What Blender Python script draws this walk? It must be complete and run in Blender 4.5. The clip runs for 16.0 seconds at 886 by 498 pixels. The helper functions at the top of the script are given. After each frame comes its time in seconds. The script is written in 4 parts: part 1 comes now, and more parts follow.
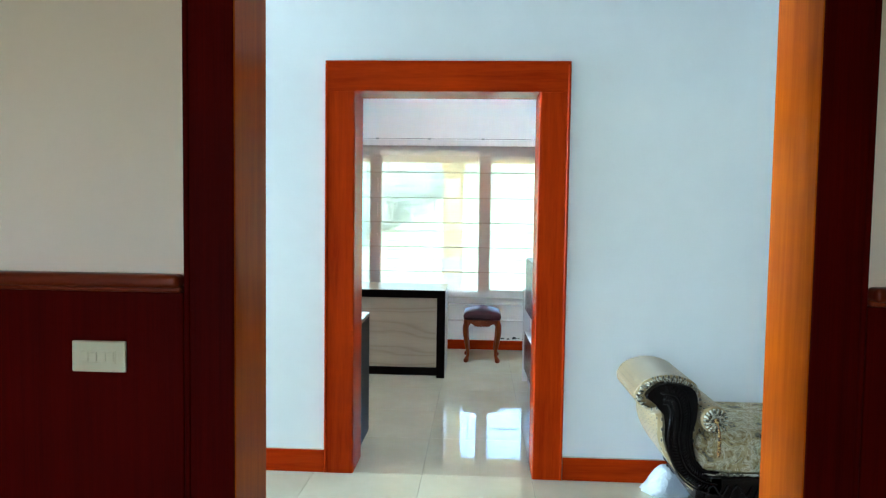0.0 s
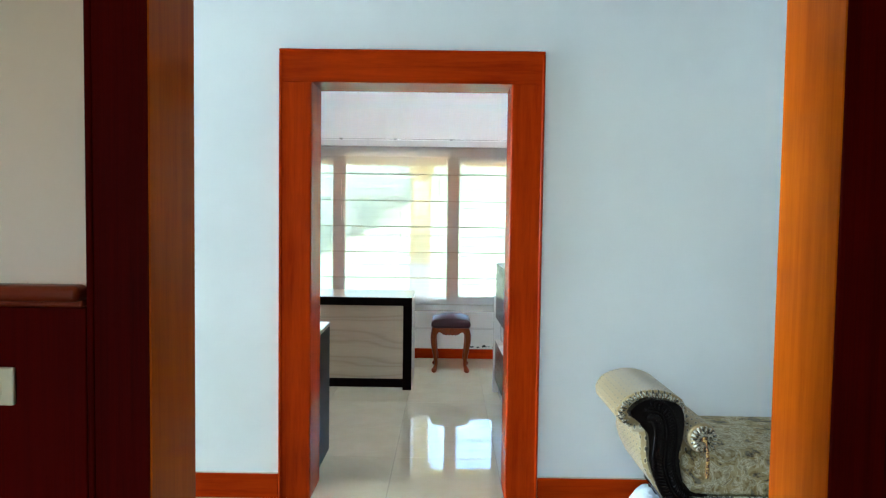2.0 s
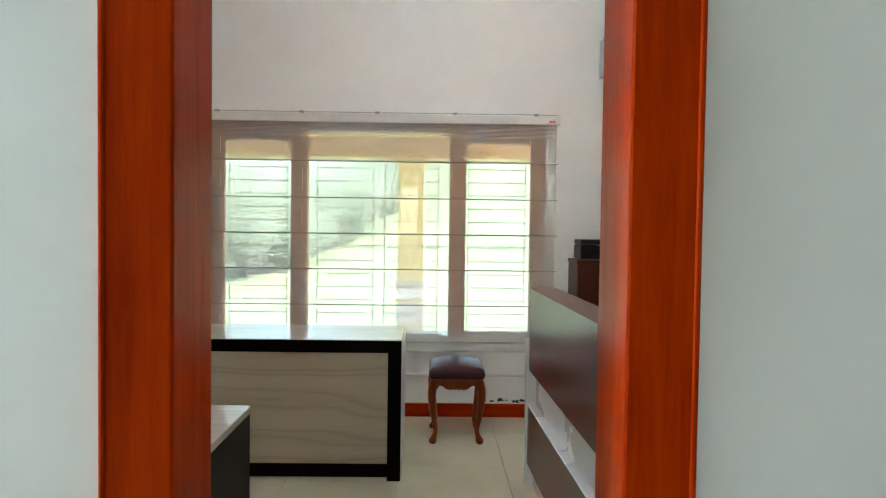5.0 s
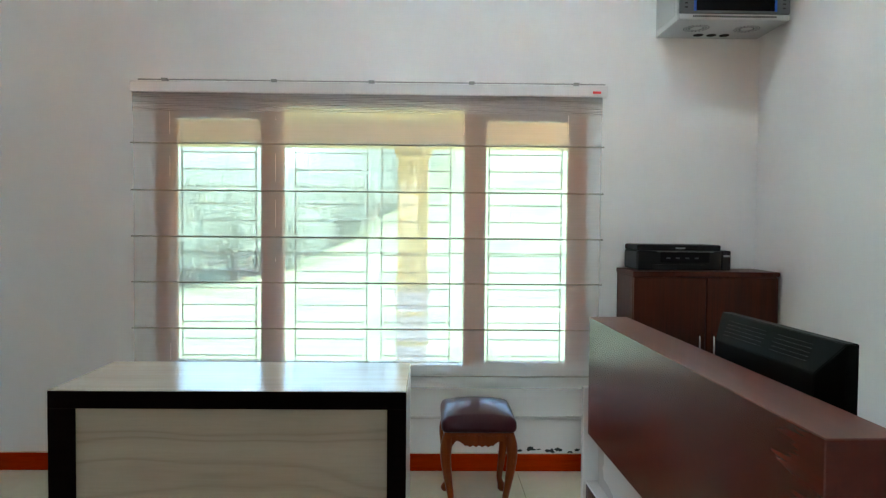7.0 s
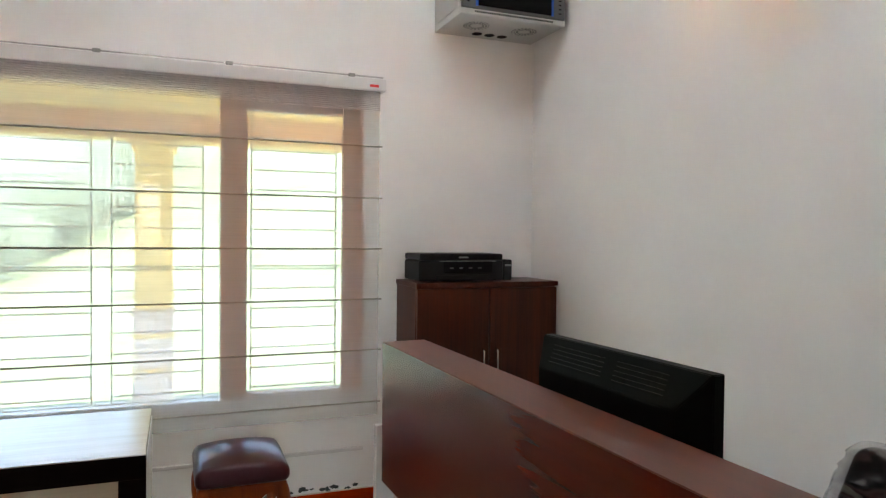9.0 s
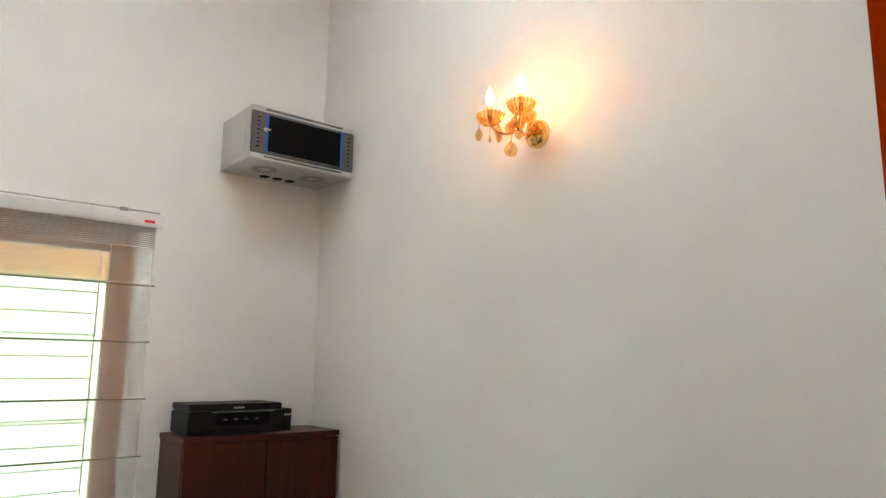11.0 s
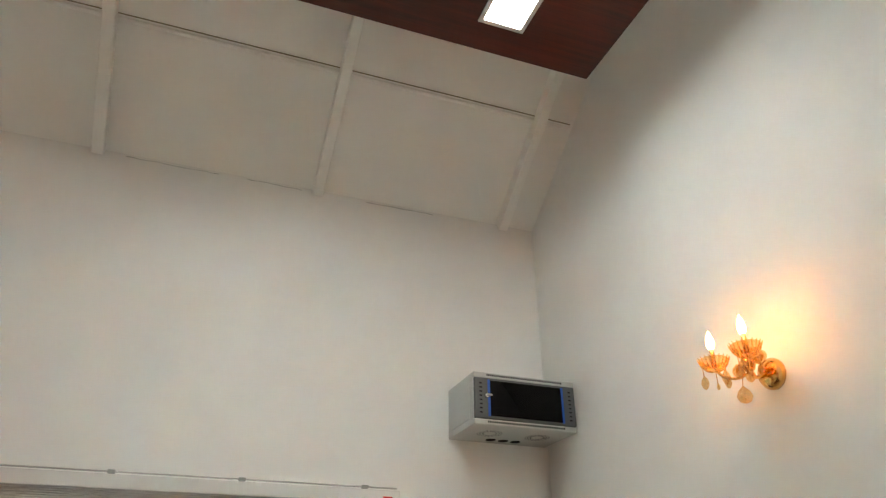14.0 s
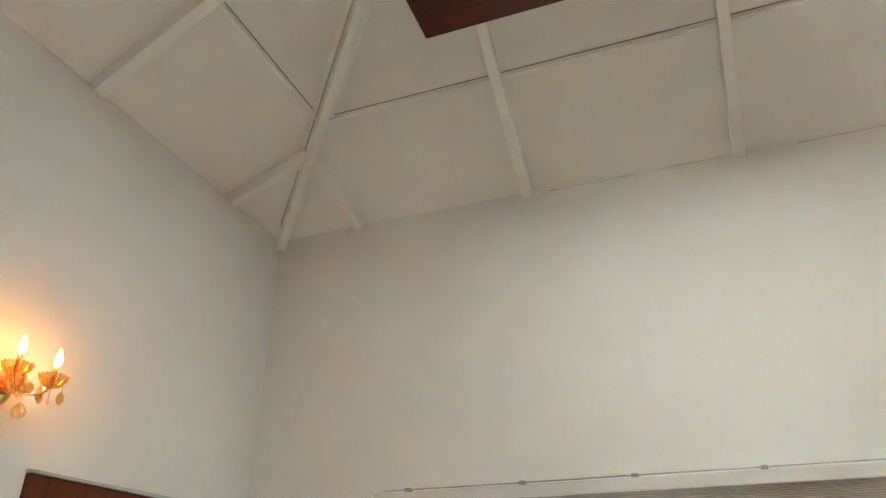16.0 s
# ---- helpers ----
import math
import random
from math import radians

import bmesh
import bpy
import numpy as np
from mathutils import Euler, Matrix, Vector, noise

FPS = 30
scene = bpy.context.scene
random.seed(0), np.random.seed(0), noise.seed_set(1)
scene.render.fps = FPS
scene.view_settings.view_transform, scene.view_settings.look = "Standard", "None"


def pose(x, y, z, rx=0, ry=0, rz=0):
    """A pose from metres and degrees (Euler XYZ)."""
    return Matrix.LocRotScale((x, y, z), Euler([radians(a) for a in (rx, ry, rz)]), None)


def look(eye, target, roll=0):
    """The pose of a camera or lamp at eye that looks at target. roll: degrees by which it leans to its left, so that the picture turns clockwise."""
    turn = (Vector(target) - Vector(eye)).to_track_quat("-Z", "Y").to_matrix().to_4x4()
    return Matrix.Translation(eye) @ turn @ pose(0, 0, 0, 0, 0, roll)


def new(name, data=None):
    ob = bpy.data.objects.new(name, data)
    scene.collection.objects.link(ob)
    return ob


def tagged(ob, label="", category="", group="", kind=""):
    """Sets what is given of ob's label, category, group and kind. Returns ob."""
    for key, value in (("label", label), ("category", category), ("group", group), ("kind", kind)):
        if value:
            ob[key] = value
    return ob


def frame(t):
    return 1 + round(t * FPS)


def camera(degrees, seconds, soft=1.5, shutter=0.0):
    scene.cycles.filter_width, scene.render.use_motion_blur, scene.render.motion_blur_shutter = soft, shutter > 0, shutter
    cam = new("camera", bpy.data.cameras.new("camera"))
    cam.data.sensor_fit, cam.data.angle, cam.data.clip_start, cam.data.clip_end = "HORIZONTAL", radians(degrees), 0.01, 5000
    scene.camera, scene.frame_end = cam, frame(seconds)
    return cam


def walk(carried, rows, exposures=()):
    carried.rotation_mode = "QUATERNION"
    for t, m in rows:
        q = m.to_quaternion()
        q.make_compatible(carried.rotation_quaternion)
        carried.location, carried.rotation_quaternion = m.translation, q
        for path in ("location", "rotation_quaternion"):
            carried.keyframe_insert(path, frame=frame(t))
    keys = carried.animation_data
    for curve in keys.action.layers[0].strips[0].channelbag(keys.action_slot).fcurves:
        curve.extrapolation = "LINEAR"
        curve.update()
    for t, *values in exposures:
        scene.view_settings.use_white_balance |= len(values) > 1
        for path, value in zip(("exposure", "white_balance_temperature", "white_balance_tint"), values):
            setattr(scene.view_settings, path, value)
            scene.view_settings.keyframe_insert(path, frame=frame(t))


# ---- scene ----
cam = camera(65.8, 16.0, soft=1.25)
PATH = [
    (0, (0.179, -3.656, 1.456), (0.076, -1.662, 1.341), 0.8),
    (0.5, (0.224, -3.664, 1.453), (0.171, -1.667, 1.3467), 1.0),
    (1, (0.224, -3.643, 1.456), (0.195, -1.646, 1.3545), 0.9),
    (1.5, (0.21, -3.573, 1.445), (0.188, -1.576, 1.3447), 0.8),
    (2, (0.183, -3.376, 1.438), (0.171, -1.379, 1.3395), 0.8),
    (2.5, (0.172, -3.144, 1.415), (0.174, -1.146, 1.322), 0.8),
    (3, (0.173, -2.841, 1.398), (0.18, -0.843, 1.317), 1.0),
    (3.5, (0.143, -2.505, 1.398), (0.154, -0.507, 1.319), 0.8),
    (4, (0.125, -2.164, 1.4), (0.139, -0.165, 1.325), 0.9),
    (4.2, (0.099, -1.998, 1.369), (0.125, 0.0, 1.307), 0.9),
    (6.3, (0.037, -0.767, 1.391), (0.065, 1.232, 1.324), 0.6),
    (6.5, (0.013, -0.632, 1.399), (0.045, 1.367, 1.328), 0.6),
    (7, (-0.006, -0.391, 1.391), (0.028, 1.607, 1.323), 0.5),
    (7.5, (0.0, -0.18, 1.397), (0.037, 1.819, 1.332), 0.5),
    (8, (-0.011, -0.082, 1.408), (0.109, 1.914, 1.344), 0.6),
    (8.5, (-0.025, 0.006, 1.403), (0.358, 1.968, 1.349), 0.7),
    (9, (-0.019, 0.078, 1.393), (0.708, 1.941, 1.352), 0.6),
    (9.2, (-0.023, 0.095, 1.393), (0.84, 1.898, 1.353), 0.5),
    (11.3, (-0.033, 0.098, 1.524), (1.228, 1.587, 1.962), 0.3),
    (11.5, (-0.040, 0.0795, 1.54), (1.207, 1.552, 2.069), 0.5),
    (12, (-0.055, 0.057, 1.554), (1.128, 1.467, 2.336), 0.5),
    (12.5, (-0.085, 0.043, 1.553), (1.045, 1.402, 2.489), 0.4),
    (13, (-0.073, 0.043, 1.553), (0.981, 1.436, 2.527), 0.3),
    (13.2, (-0.054, 0.038, 1.561), (0.921, 1.49, 2.531), 0.2),
    (13.5, (-0.046, 0.031, 1.584), (0.773, 1.581, 2.546), -0.0),
    (14, (-0.052, 0.033, 1.599), (0.555, 1.68, 2.558), -0.1),
    (14.5, (-0.054, 0.025, 1.61), (0.266, 1.755, 2.563), -0.1),
    (15, (-0.068, 0.019, 1.634), (-0.054, 1.785, 2.573), -0.2),
    (15.2, (-0.071, 0.021, 1.64), (-0.186, 1.786, 2.575), -0.4),
    (15.5, (-0.049, 0.016, 1.654), (-0.369, 1.759, 2.581), -0.5),
    (16, (-0.042, 0.036, 1.623), (-0.649, 1.695, 2.562), -0.3),
]
EXPOSURES = [
    (0.0, 4.18, 5500, 0), (2.0, 4.06, 5800, 2), (2.5, 3.88, 5950, 5), (3.0, 3.60, 6350, 8), (3.5, 3.57, 6750, 11), (4.2, 3.52, 7050, 12), (6.3, 3.84, 5800, -16), (6.5, 3.84, 5800, -16), (7.0, 3.66, 5900, -2), (7.5, 3.41, 6250, 7),
    (8.0, 3.23, 6300, 10), (8.6, 3.23, 6400, 11), (9.0, 3.71, 6650, 9), (9.2, 4.11, 6700, 10), (11.3, 3.68, 6900, 3), (13.0, 3.51, 7000, -4), (13.5, 3.59, 6900, -3), (14.0, 3.49, 7050, 1), (15.0, 3.56, 7050, -2), (16.0, 3.71, 7150, -4),
]
walk(cam, [(t, look(e, g, r)) for t, e, g, r in PATH], EXPOSURES)

# ---- light ----
world = bpy.data.worlds.new("world")
scene.world = world
world.use_nodes = True
wn = world.node_tree.nodes
sky = wn.new("ShaderNodeTexSky")
sky.sky_type = "NISHITA"
sky.sun_disc = False
sky.sun_elevation, sky.sun_rotation = radians(56.5), radians(125.5)
world.node_tree.links.new(sky.outputs[0], wn["Background"].inputs[0])
wn["Background"].inputs[1].default_value = 0.15

sun = new("sun", bpy.data.lights.new("sun", "SUN"))
sun.data.energy, sun.data.angle, sun.data.color = 2.9, radians(0.6), (1.0, 0.95, 0.86)
sun.matrix_world = look((7.0, -5.0, 13.0), (0, 0, 0))


def window_light(name, eye, target, sx, sy, power, color):
    ob = new(name, bpy.data.lights.new(name, "AREA"))
    ob.data.shape, ob.data.size, ob.data.size_y = "RECTANGLE", sx, sy
    ob.data.energy, ob.data.color = power, color
    ob.matrix_world = look(eye, target)
    return ob


HALL_W = -11.0
window_light("hall_daylight", (HALL_W + 0.05, -0.85, 1.5), (0, -0.85, 1.5), 1.5, 2.25, 86, (0.75, 0.89, 1.0))
# added fill, as from an unseen window behind the camera, to brighten the front wall
window_light("front_room_fill", (-1.2, -6.9, 1.6), (-1.2, 0, 1.3), 1.8, 1.4, 0.45, (1.0, 0.88, 0.76))

# ---- materials ----


def mat(name, base, rough=0.5, metal=0.0, coat=0.0):
    m = bpy.data.materials.new(name)
    m.use_nodes = True
    p = m.node_tree.nodes["Principled BSDF"]
    p.inputs["Base Color"].default_value = (*base, 1)
    p.inputs["Roughness"].default_value = rough
    p.inputs["Metallic"].default_value = metal
    p.inputs["Coat Weight"].default_value = coat
    p.inputs["Coat Roughness"].default_value = 0.12
    return m


def coords(m, scale, kind="Object"):
    n, l = m.node_tree.nodes, m.node_tree.links
    tc = n.new("ShaderNodeTexCoord")
    mp = n.new("ShaderNodeMapping")
    mp.inputs["Scale"].default_value = scale
    l.new(tc.outputs[kind], mp.inputs["Vector"])
    return mp.outputs["Vector"]


def noise_tex(m, vec, scale, detail=4.0, rough=0.55, distort=0.0):
    t = m.node_tree.nodes.new("ShaderNodeTexNoise")
    t.inputs["Scale"].default_value = scale
    t.inputs["Detail"].default_value = detail
    t.inputs["Roughness"].default_value = rough
    t.inputs["Distortion"].default_value = distort
    m.node_tree.links.new(vec, t.inputs["Vector"])
    return t.outputs["Fac"]


def ramp(m, fac, stops):
    r = m.node_tree.nodes.new("ShaderNodeValToRGB")
    e = r.color_ramp.elements
    while len(e) < len(stops):
        e.new(0.5)
    for el, (pos, col) in zip(e, stops):
        el.position, el.color = pos, (*col, 1)
    m.node_tree.links.new(fac, r.inputs["Fac"])
    return r.outputs["Color"]


def mix(m, fac, a, b, mode="MIX"):
    x = m.node_tree.nodes.new("ShaderNodeMix")
    x.data_type, x.blend_type = "RGBA", mode
    l = m.node_tree.links
    for sock, v in ((x.inputs[0], fac), (x.inputs[6], a), (x.inputs[7], b)):
        if isinstance(v, (int, float)):
            sock.default_value = v
        elif isinstance(v, tuple):
            sock.default_value = (*v, 1)
        else:
            l.new(v, sock)
    return x.outputs[2]


def put(m, sock, out):
    m.node_tree.links.new(out, m.node_tree.nodes["Principled BSDF"].inputs[sock])


def bump(m, fac, strength, dist=0.002):
    b = m.node_tree.nodes.new("ShaderNodeBump")
    b.inputs["Strength"].default_value, b.inputs["Distance"].default_value = strength, dist
    m.node_tree.links.new(fac, b.inputs["Height"])
    put(m, "Normal", b.outputs["Normal"])


def rough_var(m, fac, lo, hi):
    r = m.node_tree.nodes.new("ShaderNodeMapRange")
    r.inputs["To Min"].default_value, r.inputs["To Max"].default_value = lo, hi
    m.node_tree.links.new(fac, r.inputs["Value"])
    put(m, "Roughness", r.outputs["Result"])


def paint(name, base, rough=0.6):
    m = mat(name, base, rough)
    v = coords(m, (1, 1, 1))
    big = noise_tex(m, v, 1.3, 5)
    fine = noise_tex(m, v, 90, 3)
    lo = tuple(c * 0.94 for c in base)
    put(m, "Base Color", ramp(m, big, [(0.35, lo), (0.65, base)]))
    bump(m, fine, 0.12, 0.001)
    rough_var(m, big, rough - 0.06, rough + 0.08)
    return m


def wood(name, dark, light, axis="z", rough=0.28, coat=0.4, scale=1.0, contrast=0.16, bumpy=0.06, spec=0.35, even=False, blotch=0.35, stretch=1.0, distort=0.7, fine=0.25):
    m = mat(name, light, rough, 0, coat)
    s = {"x": (0.9, 14, 14), "y": (14, 0.9, 14), "z": (14, 14, 0.9)}[axis]
    s = tuple(c / stretch if c < 1 else c for c in s)
    v = coords(m, tuple(c * scale for c in s))
    g = noise_tex(m, v, 1.6, 6, 0.6, distort)
    f = noise_tex(m, v, 9, 3, 0.6)
    big = noise_tex(m, coords(m, (1, 1, 1)), 1.7, 2)
    col = ramp(m, g, [(0.5 - contrast, dark), (0.5 + contrast, light)])
    col = mix(m, fine, col, ramp(m, f, [(0.35, dark), (0.6, light)]))
    col = mix(m, blotch, col, ramp(m, big, [(0.3, dark), (0.7, light)]))
    put(m, "Base Color", col)
    m.node_tree.nodes["Principled BSDF"].inputs["Specular IOR Level"].default_value = spec
    bump(m, f, bumpy, 0.001)
    if not even:
        rough_var(m, big, rough - 0.05, rough + 0.08)
    return m


def ash(name):
    m = mat(name, (0.6, 0.55, 0.45), 0.38)
    v = coords(m, (0.45, 1.0, 2.3))
    warp = noise_tex(m, v, 1.1, 2, 0.4, 0.4)
    w = m.node_tree.nodes.new("ShaderNodeTexWave")
    w.wave_type, w.bands_direction = "BANDS", "Z"
    w.inputs["Scale"].default_value = 0.85
    w.inputs["Distortion"].default_value = 9.0
    w.inputs["Detail"].default_value = 2.5
    w.inputs["Detail Scale"].default_value = 1.5
    m.node_tree.links.new(v, w.inputs["Vector"])
    f = noise_tex(m, coords(m, (3, 40, 60)), 2, 4)
    col = ramp(m, w.outputs["Fac"], [(0.0, (0.60, 0.51, 0.39)), (0.60, (0.56, 0.46, 0.34)), (0.87, (0.42, 0.32, 0.22)), (0.97, (0.53, 0.43, 0.32))])
    col = mix(m, 0.2, col, ramp(m, warp, [(0.3, (0.64, 0.6, 0.5)), (0.7, (0.5, 0.44, 0.33))]))
    col = mix(m, 0.2, col, ramp(m, f, [(0.3, (0.45, 0.4, 0.3)), (0.7, (0.66, 0.62, 0.52))]))
    put(m, "Base Color", col)
    return m


wall_paint = paint("wall_paint", (0.84, 0.84, 0.83))
front_paint = paint("front_paint", (0.80, 0.63, 0.50))
ceiling_paint = paint("ceiling_paint", (0.90, 0.90, 0.88), 0.7)
beam_paint = paint("beam_paint", (0.93, 0.93, 0.91), 0.5)
teak = wood("teak_varnish", (0.22, 0.0095, 0.0005), (0.50, 0.043, 0.001), "z", 0.27, 0.0, spec=0.04, bumpy=0.02, even=True, contrast=0.2)
teak_x = wood("teak_varnish_level", (0.22, 0.0095, 0.0005), (0.50, 0.043, 0.001), "x", 0.27, 0.0, spec=0.04, bumpy=0.02, even=True, contrast=0.2)
teak_side = wood("teak_varnish_cross", (0.22, 0.0095, 0.0005), (0.50, 0.043, 0.001), "y", 0.27, 0.0, spec=0.04, bumpy=0.02, even=True, contrast=0.2)
orange_teak = wood("orange_teak", (0.27, 0.036, 0.0008), (0.48, 0.10, 0.002), "z", 0.28, 0.0, spec=0.03, bumpy=0.02, even=True)
orange_teak_level = wood("orange_teak_level", (0.27, 0.036, 0.0008), (0.48, 0.10, 0.002), "x", 0.28, 0.0, spec=0.03, bumpy=0.02, even=True)
mahogany = wood("mahogany_panel", (0.022, 0.0004, 0.0002), (0.078, 0.0016, 0.0004), "z", 0.5, 0.0, 2.0, 0.25, spec=0.02, stretch=3.0, distort=0.2)
mahogany_x = wood("mahogany_rail", (0.08, 0.006, 0.001), (0.20, 0.026, 0.003), "x", 0.35, 0.0, spec=0.2)
window_wood = wood("window_wood", (0.28, 0.095, 0.032), (0.46, 0.18, 0.066), "z", 0.45, 0.0, spec=0.2)
cherry = wood("cherry_laminate", (0.055, 0.0045, 0.001), (0.125, 0.012, 0.002), "y", 0.25, 0.0, 1.2, 0.35, 0.0, spec=0.45, even=True, blotch=0.2, stretch=7.0, distort=0.1, fine=0.05)
cherry_top = wood("cherry_laminate_top", (0.065, 0.013, 0.005), (0.125, 0.027, 0.011), "y", 0.3, 0.05, 2.0, 0.25, 0.0, even=True, stretch=4.0, distort=0.2)
walnut = wood("walnut_laminate", (0.008, 0.0015, 0.0006), (0.085, 0.014, 0.002), "z", 0.35, 0.05, 1.6, 0.2, 0.02, spec=0.2, stretch=2.0, distort=0.3)
wenge = wood("wenge_laminate", (0.0015, 0.001, 0.0008), (0.007, 0.003, 0.0022), "x", 0.5, 0.0, spec=0.04)
wenge_z = wood("wenge_laminate_upright", (0.004, 0.003, 0.0025), (0.014, 0.009, 0.007), "z", 0.45, 0.0, spec=0.1)
door_wood = wood("brown_door_wood", (0.05, 0.009, 0.002), (0.15, 0.03, 0.006), "z", 0.35, 0.0, spec=0.25)
rosewood = wood("rosewood_soffit", (0.016, 0.002, 0.001), (0.125, 0.016, 0.006), "x", 0.32, 0.1, 1.3, 0.2, spec=0.3, stretch=2.0, distort=0.4)
stool_wood = wood("stool_wood", (0.12, 0.018, 0.002), (0.28, 0.055, 0.005), "z", 0.3, 0.0, spec=0.2)
ebony = wood("carved_dark_wood", (0.002, 0.0013, 0.001), (0.008, 0.004, 0.003), "z", 0.24, 0.0, spec=0.16)
ash_panel = ash("ash_laminate")
white_lam = paint("white_laminate", (0.74, 0.73, 0.72), 0.25)
desk_top = wood("pale_laminate_top", (0.5, 0.45, 0.36), (0.66, 0.62, 0.53), "x", 0.17, 0.0, 0.8, 0.2, 0.02, 0.5)
metal_grey = paint("powder_coated_steel", (0.5, 0.51, 0.5), 0.45)
metal_dark = mat("grey_door_frame", (0.11, 0.115, 0.12), 0.45)
chrome = mat("chrome", (0.7, 0.7, 0.7), 0.15, 1.0)
dull_steel = mat("dull_steel", (0.33, 0.34, 0.33), 0.4, 0.8)
black_plastic = mat("black_plastic", (0.006, 0.006, 0.007), 0.4)
black_gloss = mat("black_glass", (0.002, 0.002, 0.003), 0.15)
black_gloss.node_tree.nodes["Principled BSDF"].inputs["Specular IOR Level"].default_value = 0.08
blue_plastic = mat("blue_strip", (0.01, 0.09, 0.5), 0.4)
red_plastic = mat("red_tag", (0.7, 0.03, 0.03), 0.4)
switch_plastic = mat("cream_switch_plastic", (0.62, 0.53, 0.35), 0.35)
dark_hole = mat("dark_opening", (0.01, 0.01, 0.01), 0.8)
# flat tone that stands for the shade inside open roof joints
joint_shade = mat("joint_shade_tone", (0.3, 0.26, 0.2), 0.9)
filler = paint("cream_filler", (0.66, 0.56, 0.42), 0.8)
mould = mat("dark_mould", (0.05, 0.06, 0.06), 0.9)
brass = mat("gold_metal", (0.80, 0.50, 0.18), 0.22, 1.0)
rod_mat = mat("blind_rod", (0.17, 0.165, 0.15), 0.4)
grille_mat = mat("grille_steel", (0.66, 0.66, 0.60), 0.4)
leather = mat("maroon_leather", (0.038, 0.0025, 0.007), 0.32, 0, 0.0)
leather.node_tree.nodes["Principled BSDF"].inputs["Specular IOR Level"].default_value = 0.3
bump(leather, noise_tex(leather, coords(leather, (1, 1, 1)), 120, 3), 0.15, 0.001)
for m_ in (black_plastic, metal_dark, dark_hole):
    m_.node_tree.nodes["Principled BSDF"].inputs["Specular IOR Level"].default_value = 0.14
monitor_plastic = mat("monitor_plastic", (0.003, 0.0045, 0.0045), 0.45)
monitor_plastic.node_tree.nodes["Principled BSDF"].inputs["Specular IOR Level"].default_value = 0.06
yellow_paint = paint("yellow_exterior_paint", (0.84, 0.63, 0.24), 0.7)
brown_paint = paint("brown_band_paint", (0.50, 0.25, 0.11), 0.7)
stone_paint = paint("grey_stone_floor", (0.58, 0.57, 0.53), 0.6)
terracotta = paint("veranda_boards", (0.62, 0.44, 0.22), 0.7)
pale_paint = paint("pale_base_paint", (0.74, 0.63, 0.55), 0.7)

cord = mat("gold_cord", (0.3, 0.14, 0.03), 0.45)
put(cord, "Base Color", ramp(cord, noise_tex(cord, coords(cord, (1, 1, 1)), 130, 2), [(0.42, (0.03, 0.008, 0.004)), (0.5, (0.30, 0.11, 0.02)), (0.6, (0.62, 0.42, 0.14))]))
bump(cord, noise_tex(cord, coords(cord, (1, 1, 1)), 180, 2), 0.4, 0.002)


def emitter(name, color, strength):
    m = bpy.data.materials.new(name)
    m.use_nodes = True
    p = m.node_tree.nodes["Principled BSDF"]
    p.inputs["Base Color"].default_value = (*color, 1)
    p.inputs["Emission Color"].default_value = (*color, 1)
    p.inputs["Emission Strength"].default_value = strength
    return m


led_glow = emitter("led_diffuser", (0.9, 0.96, 1.0), 10.5)
bulb_glow = emitter("candle_bulb", (1.0, 0.34, 0.075), 10.5)


def glassy(name, color, rough=0.02, gloss=0.12, clear=0.9):
    m = bpy.data.materials.new(name)
    m.use_nodes = True
    n, l = m.node_tree.nodes, m.node_tree.links
    n.remove(n["Principled BSDF"])
    tr, gl, mx = n.new("ShaderNodeBsdfTransparent"), n.new("ShaderNodeBsdfGlossy"), n.new("ShaderNodeMixShader")
    tr.inputs[0].default_value = (*(c * clear for c in color), 1)
    gl.inputs["Roughness"].default_value = rough
    mx.inputs[0].default_value = gloss
    l.new(tr.outputs[0], mx.inputs[1])
    l.new(gl.outputs[0], mx.inputs[2])
    l.new(mx.outputs[0], n["Material Output"].inputs[0])
    return m


window_glass = glassy("window_glass", (1, 1, 1), 0.02, 0.05, 0.97)
amber_glass = glassy("amber_glass", (1.0, 0.80, 0.48), 0.12, 0.2, 0.95)
plastic_wrap = glassy("clear_plastic_wrap", (0.95, 0.97, 1.0), 0.24, 0.34, 0.95)


def sheer(name):
    m = bpy.data.materials.new(name)
    m.use_nodes = True
    n, l = m.node_tree.nodes, m.node_tree.links
    n.remove(n["Principled BSDF"])
    tr, tl, df = n.new("ShaderNodeBsdfTransparent"), n.new("ShaderNodeBsdfTranslucent"), n.new("ShaderNodeBsdfDiffuse")
    tr.inputs[0].default_value = (1, 1, 0.99, 1)
    tl.inputs[0].default_value = (0.93, 0.97, 1.0, 1)
    df.inputs[0].default_value = (0.95, 0.95, 0.95, 1)
    a, b = n.new("ShaderNodeMixShader"), n.new("ShaderNodeMixShader")
    l.new(tl.outputs[0], a.inputs[1])
    l.new(df.outputs[0], a.inputs[2])
    a.inputs[0].default_value = 0.55
    weave = noise_tex(m, coords(m, (2, 2, 260)), 1.0, 3, 0.6)
    mr = n.new("ShaderNodeMapRange")
    mr.inputs["From Min"].default_value, mr.inputs["From Max"].default_value = 0.3, 0.7
    mr.inputs["To Min"].default_value, mr.inputs["To Max"].default_value = 0.262, 0.288
    l.new(weave, mr.inputs["Value"])
    l.new(mr.outputs["Result"], b.inputs[0])
    l.new(tr.outputs[0], b.inputs[1])
    l.new(a.outputs[0], b.inputs[2])
    l.new(b.outputs[0], n["Material Output"].inputs[0])
    return m


sheer_fabric = sheer("sheer_blind_fabric")


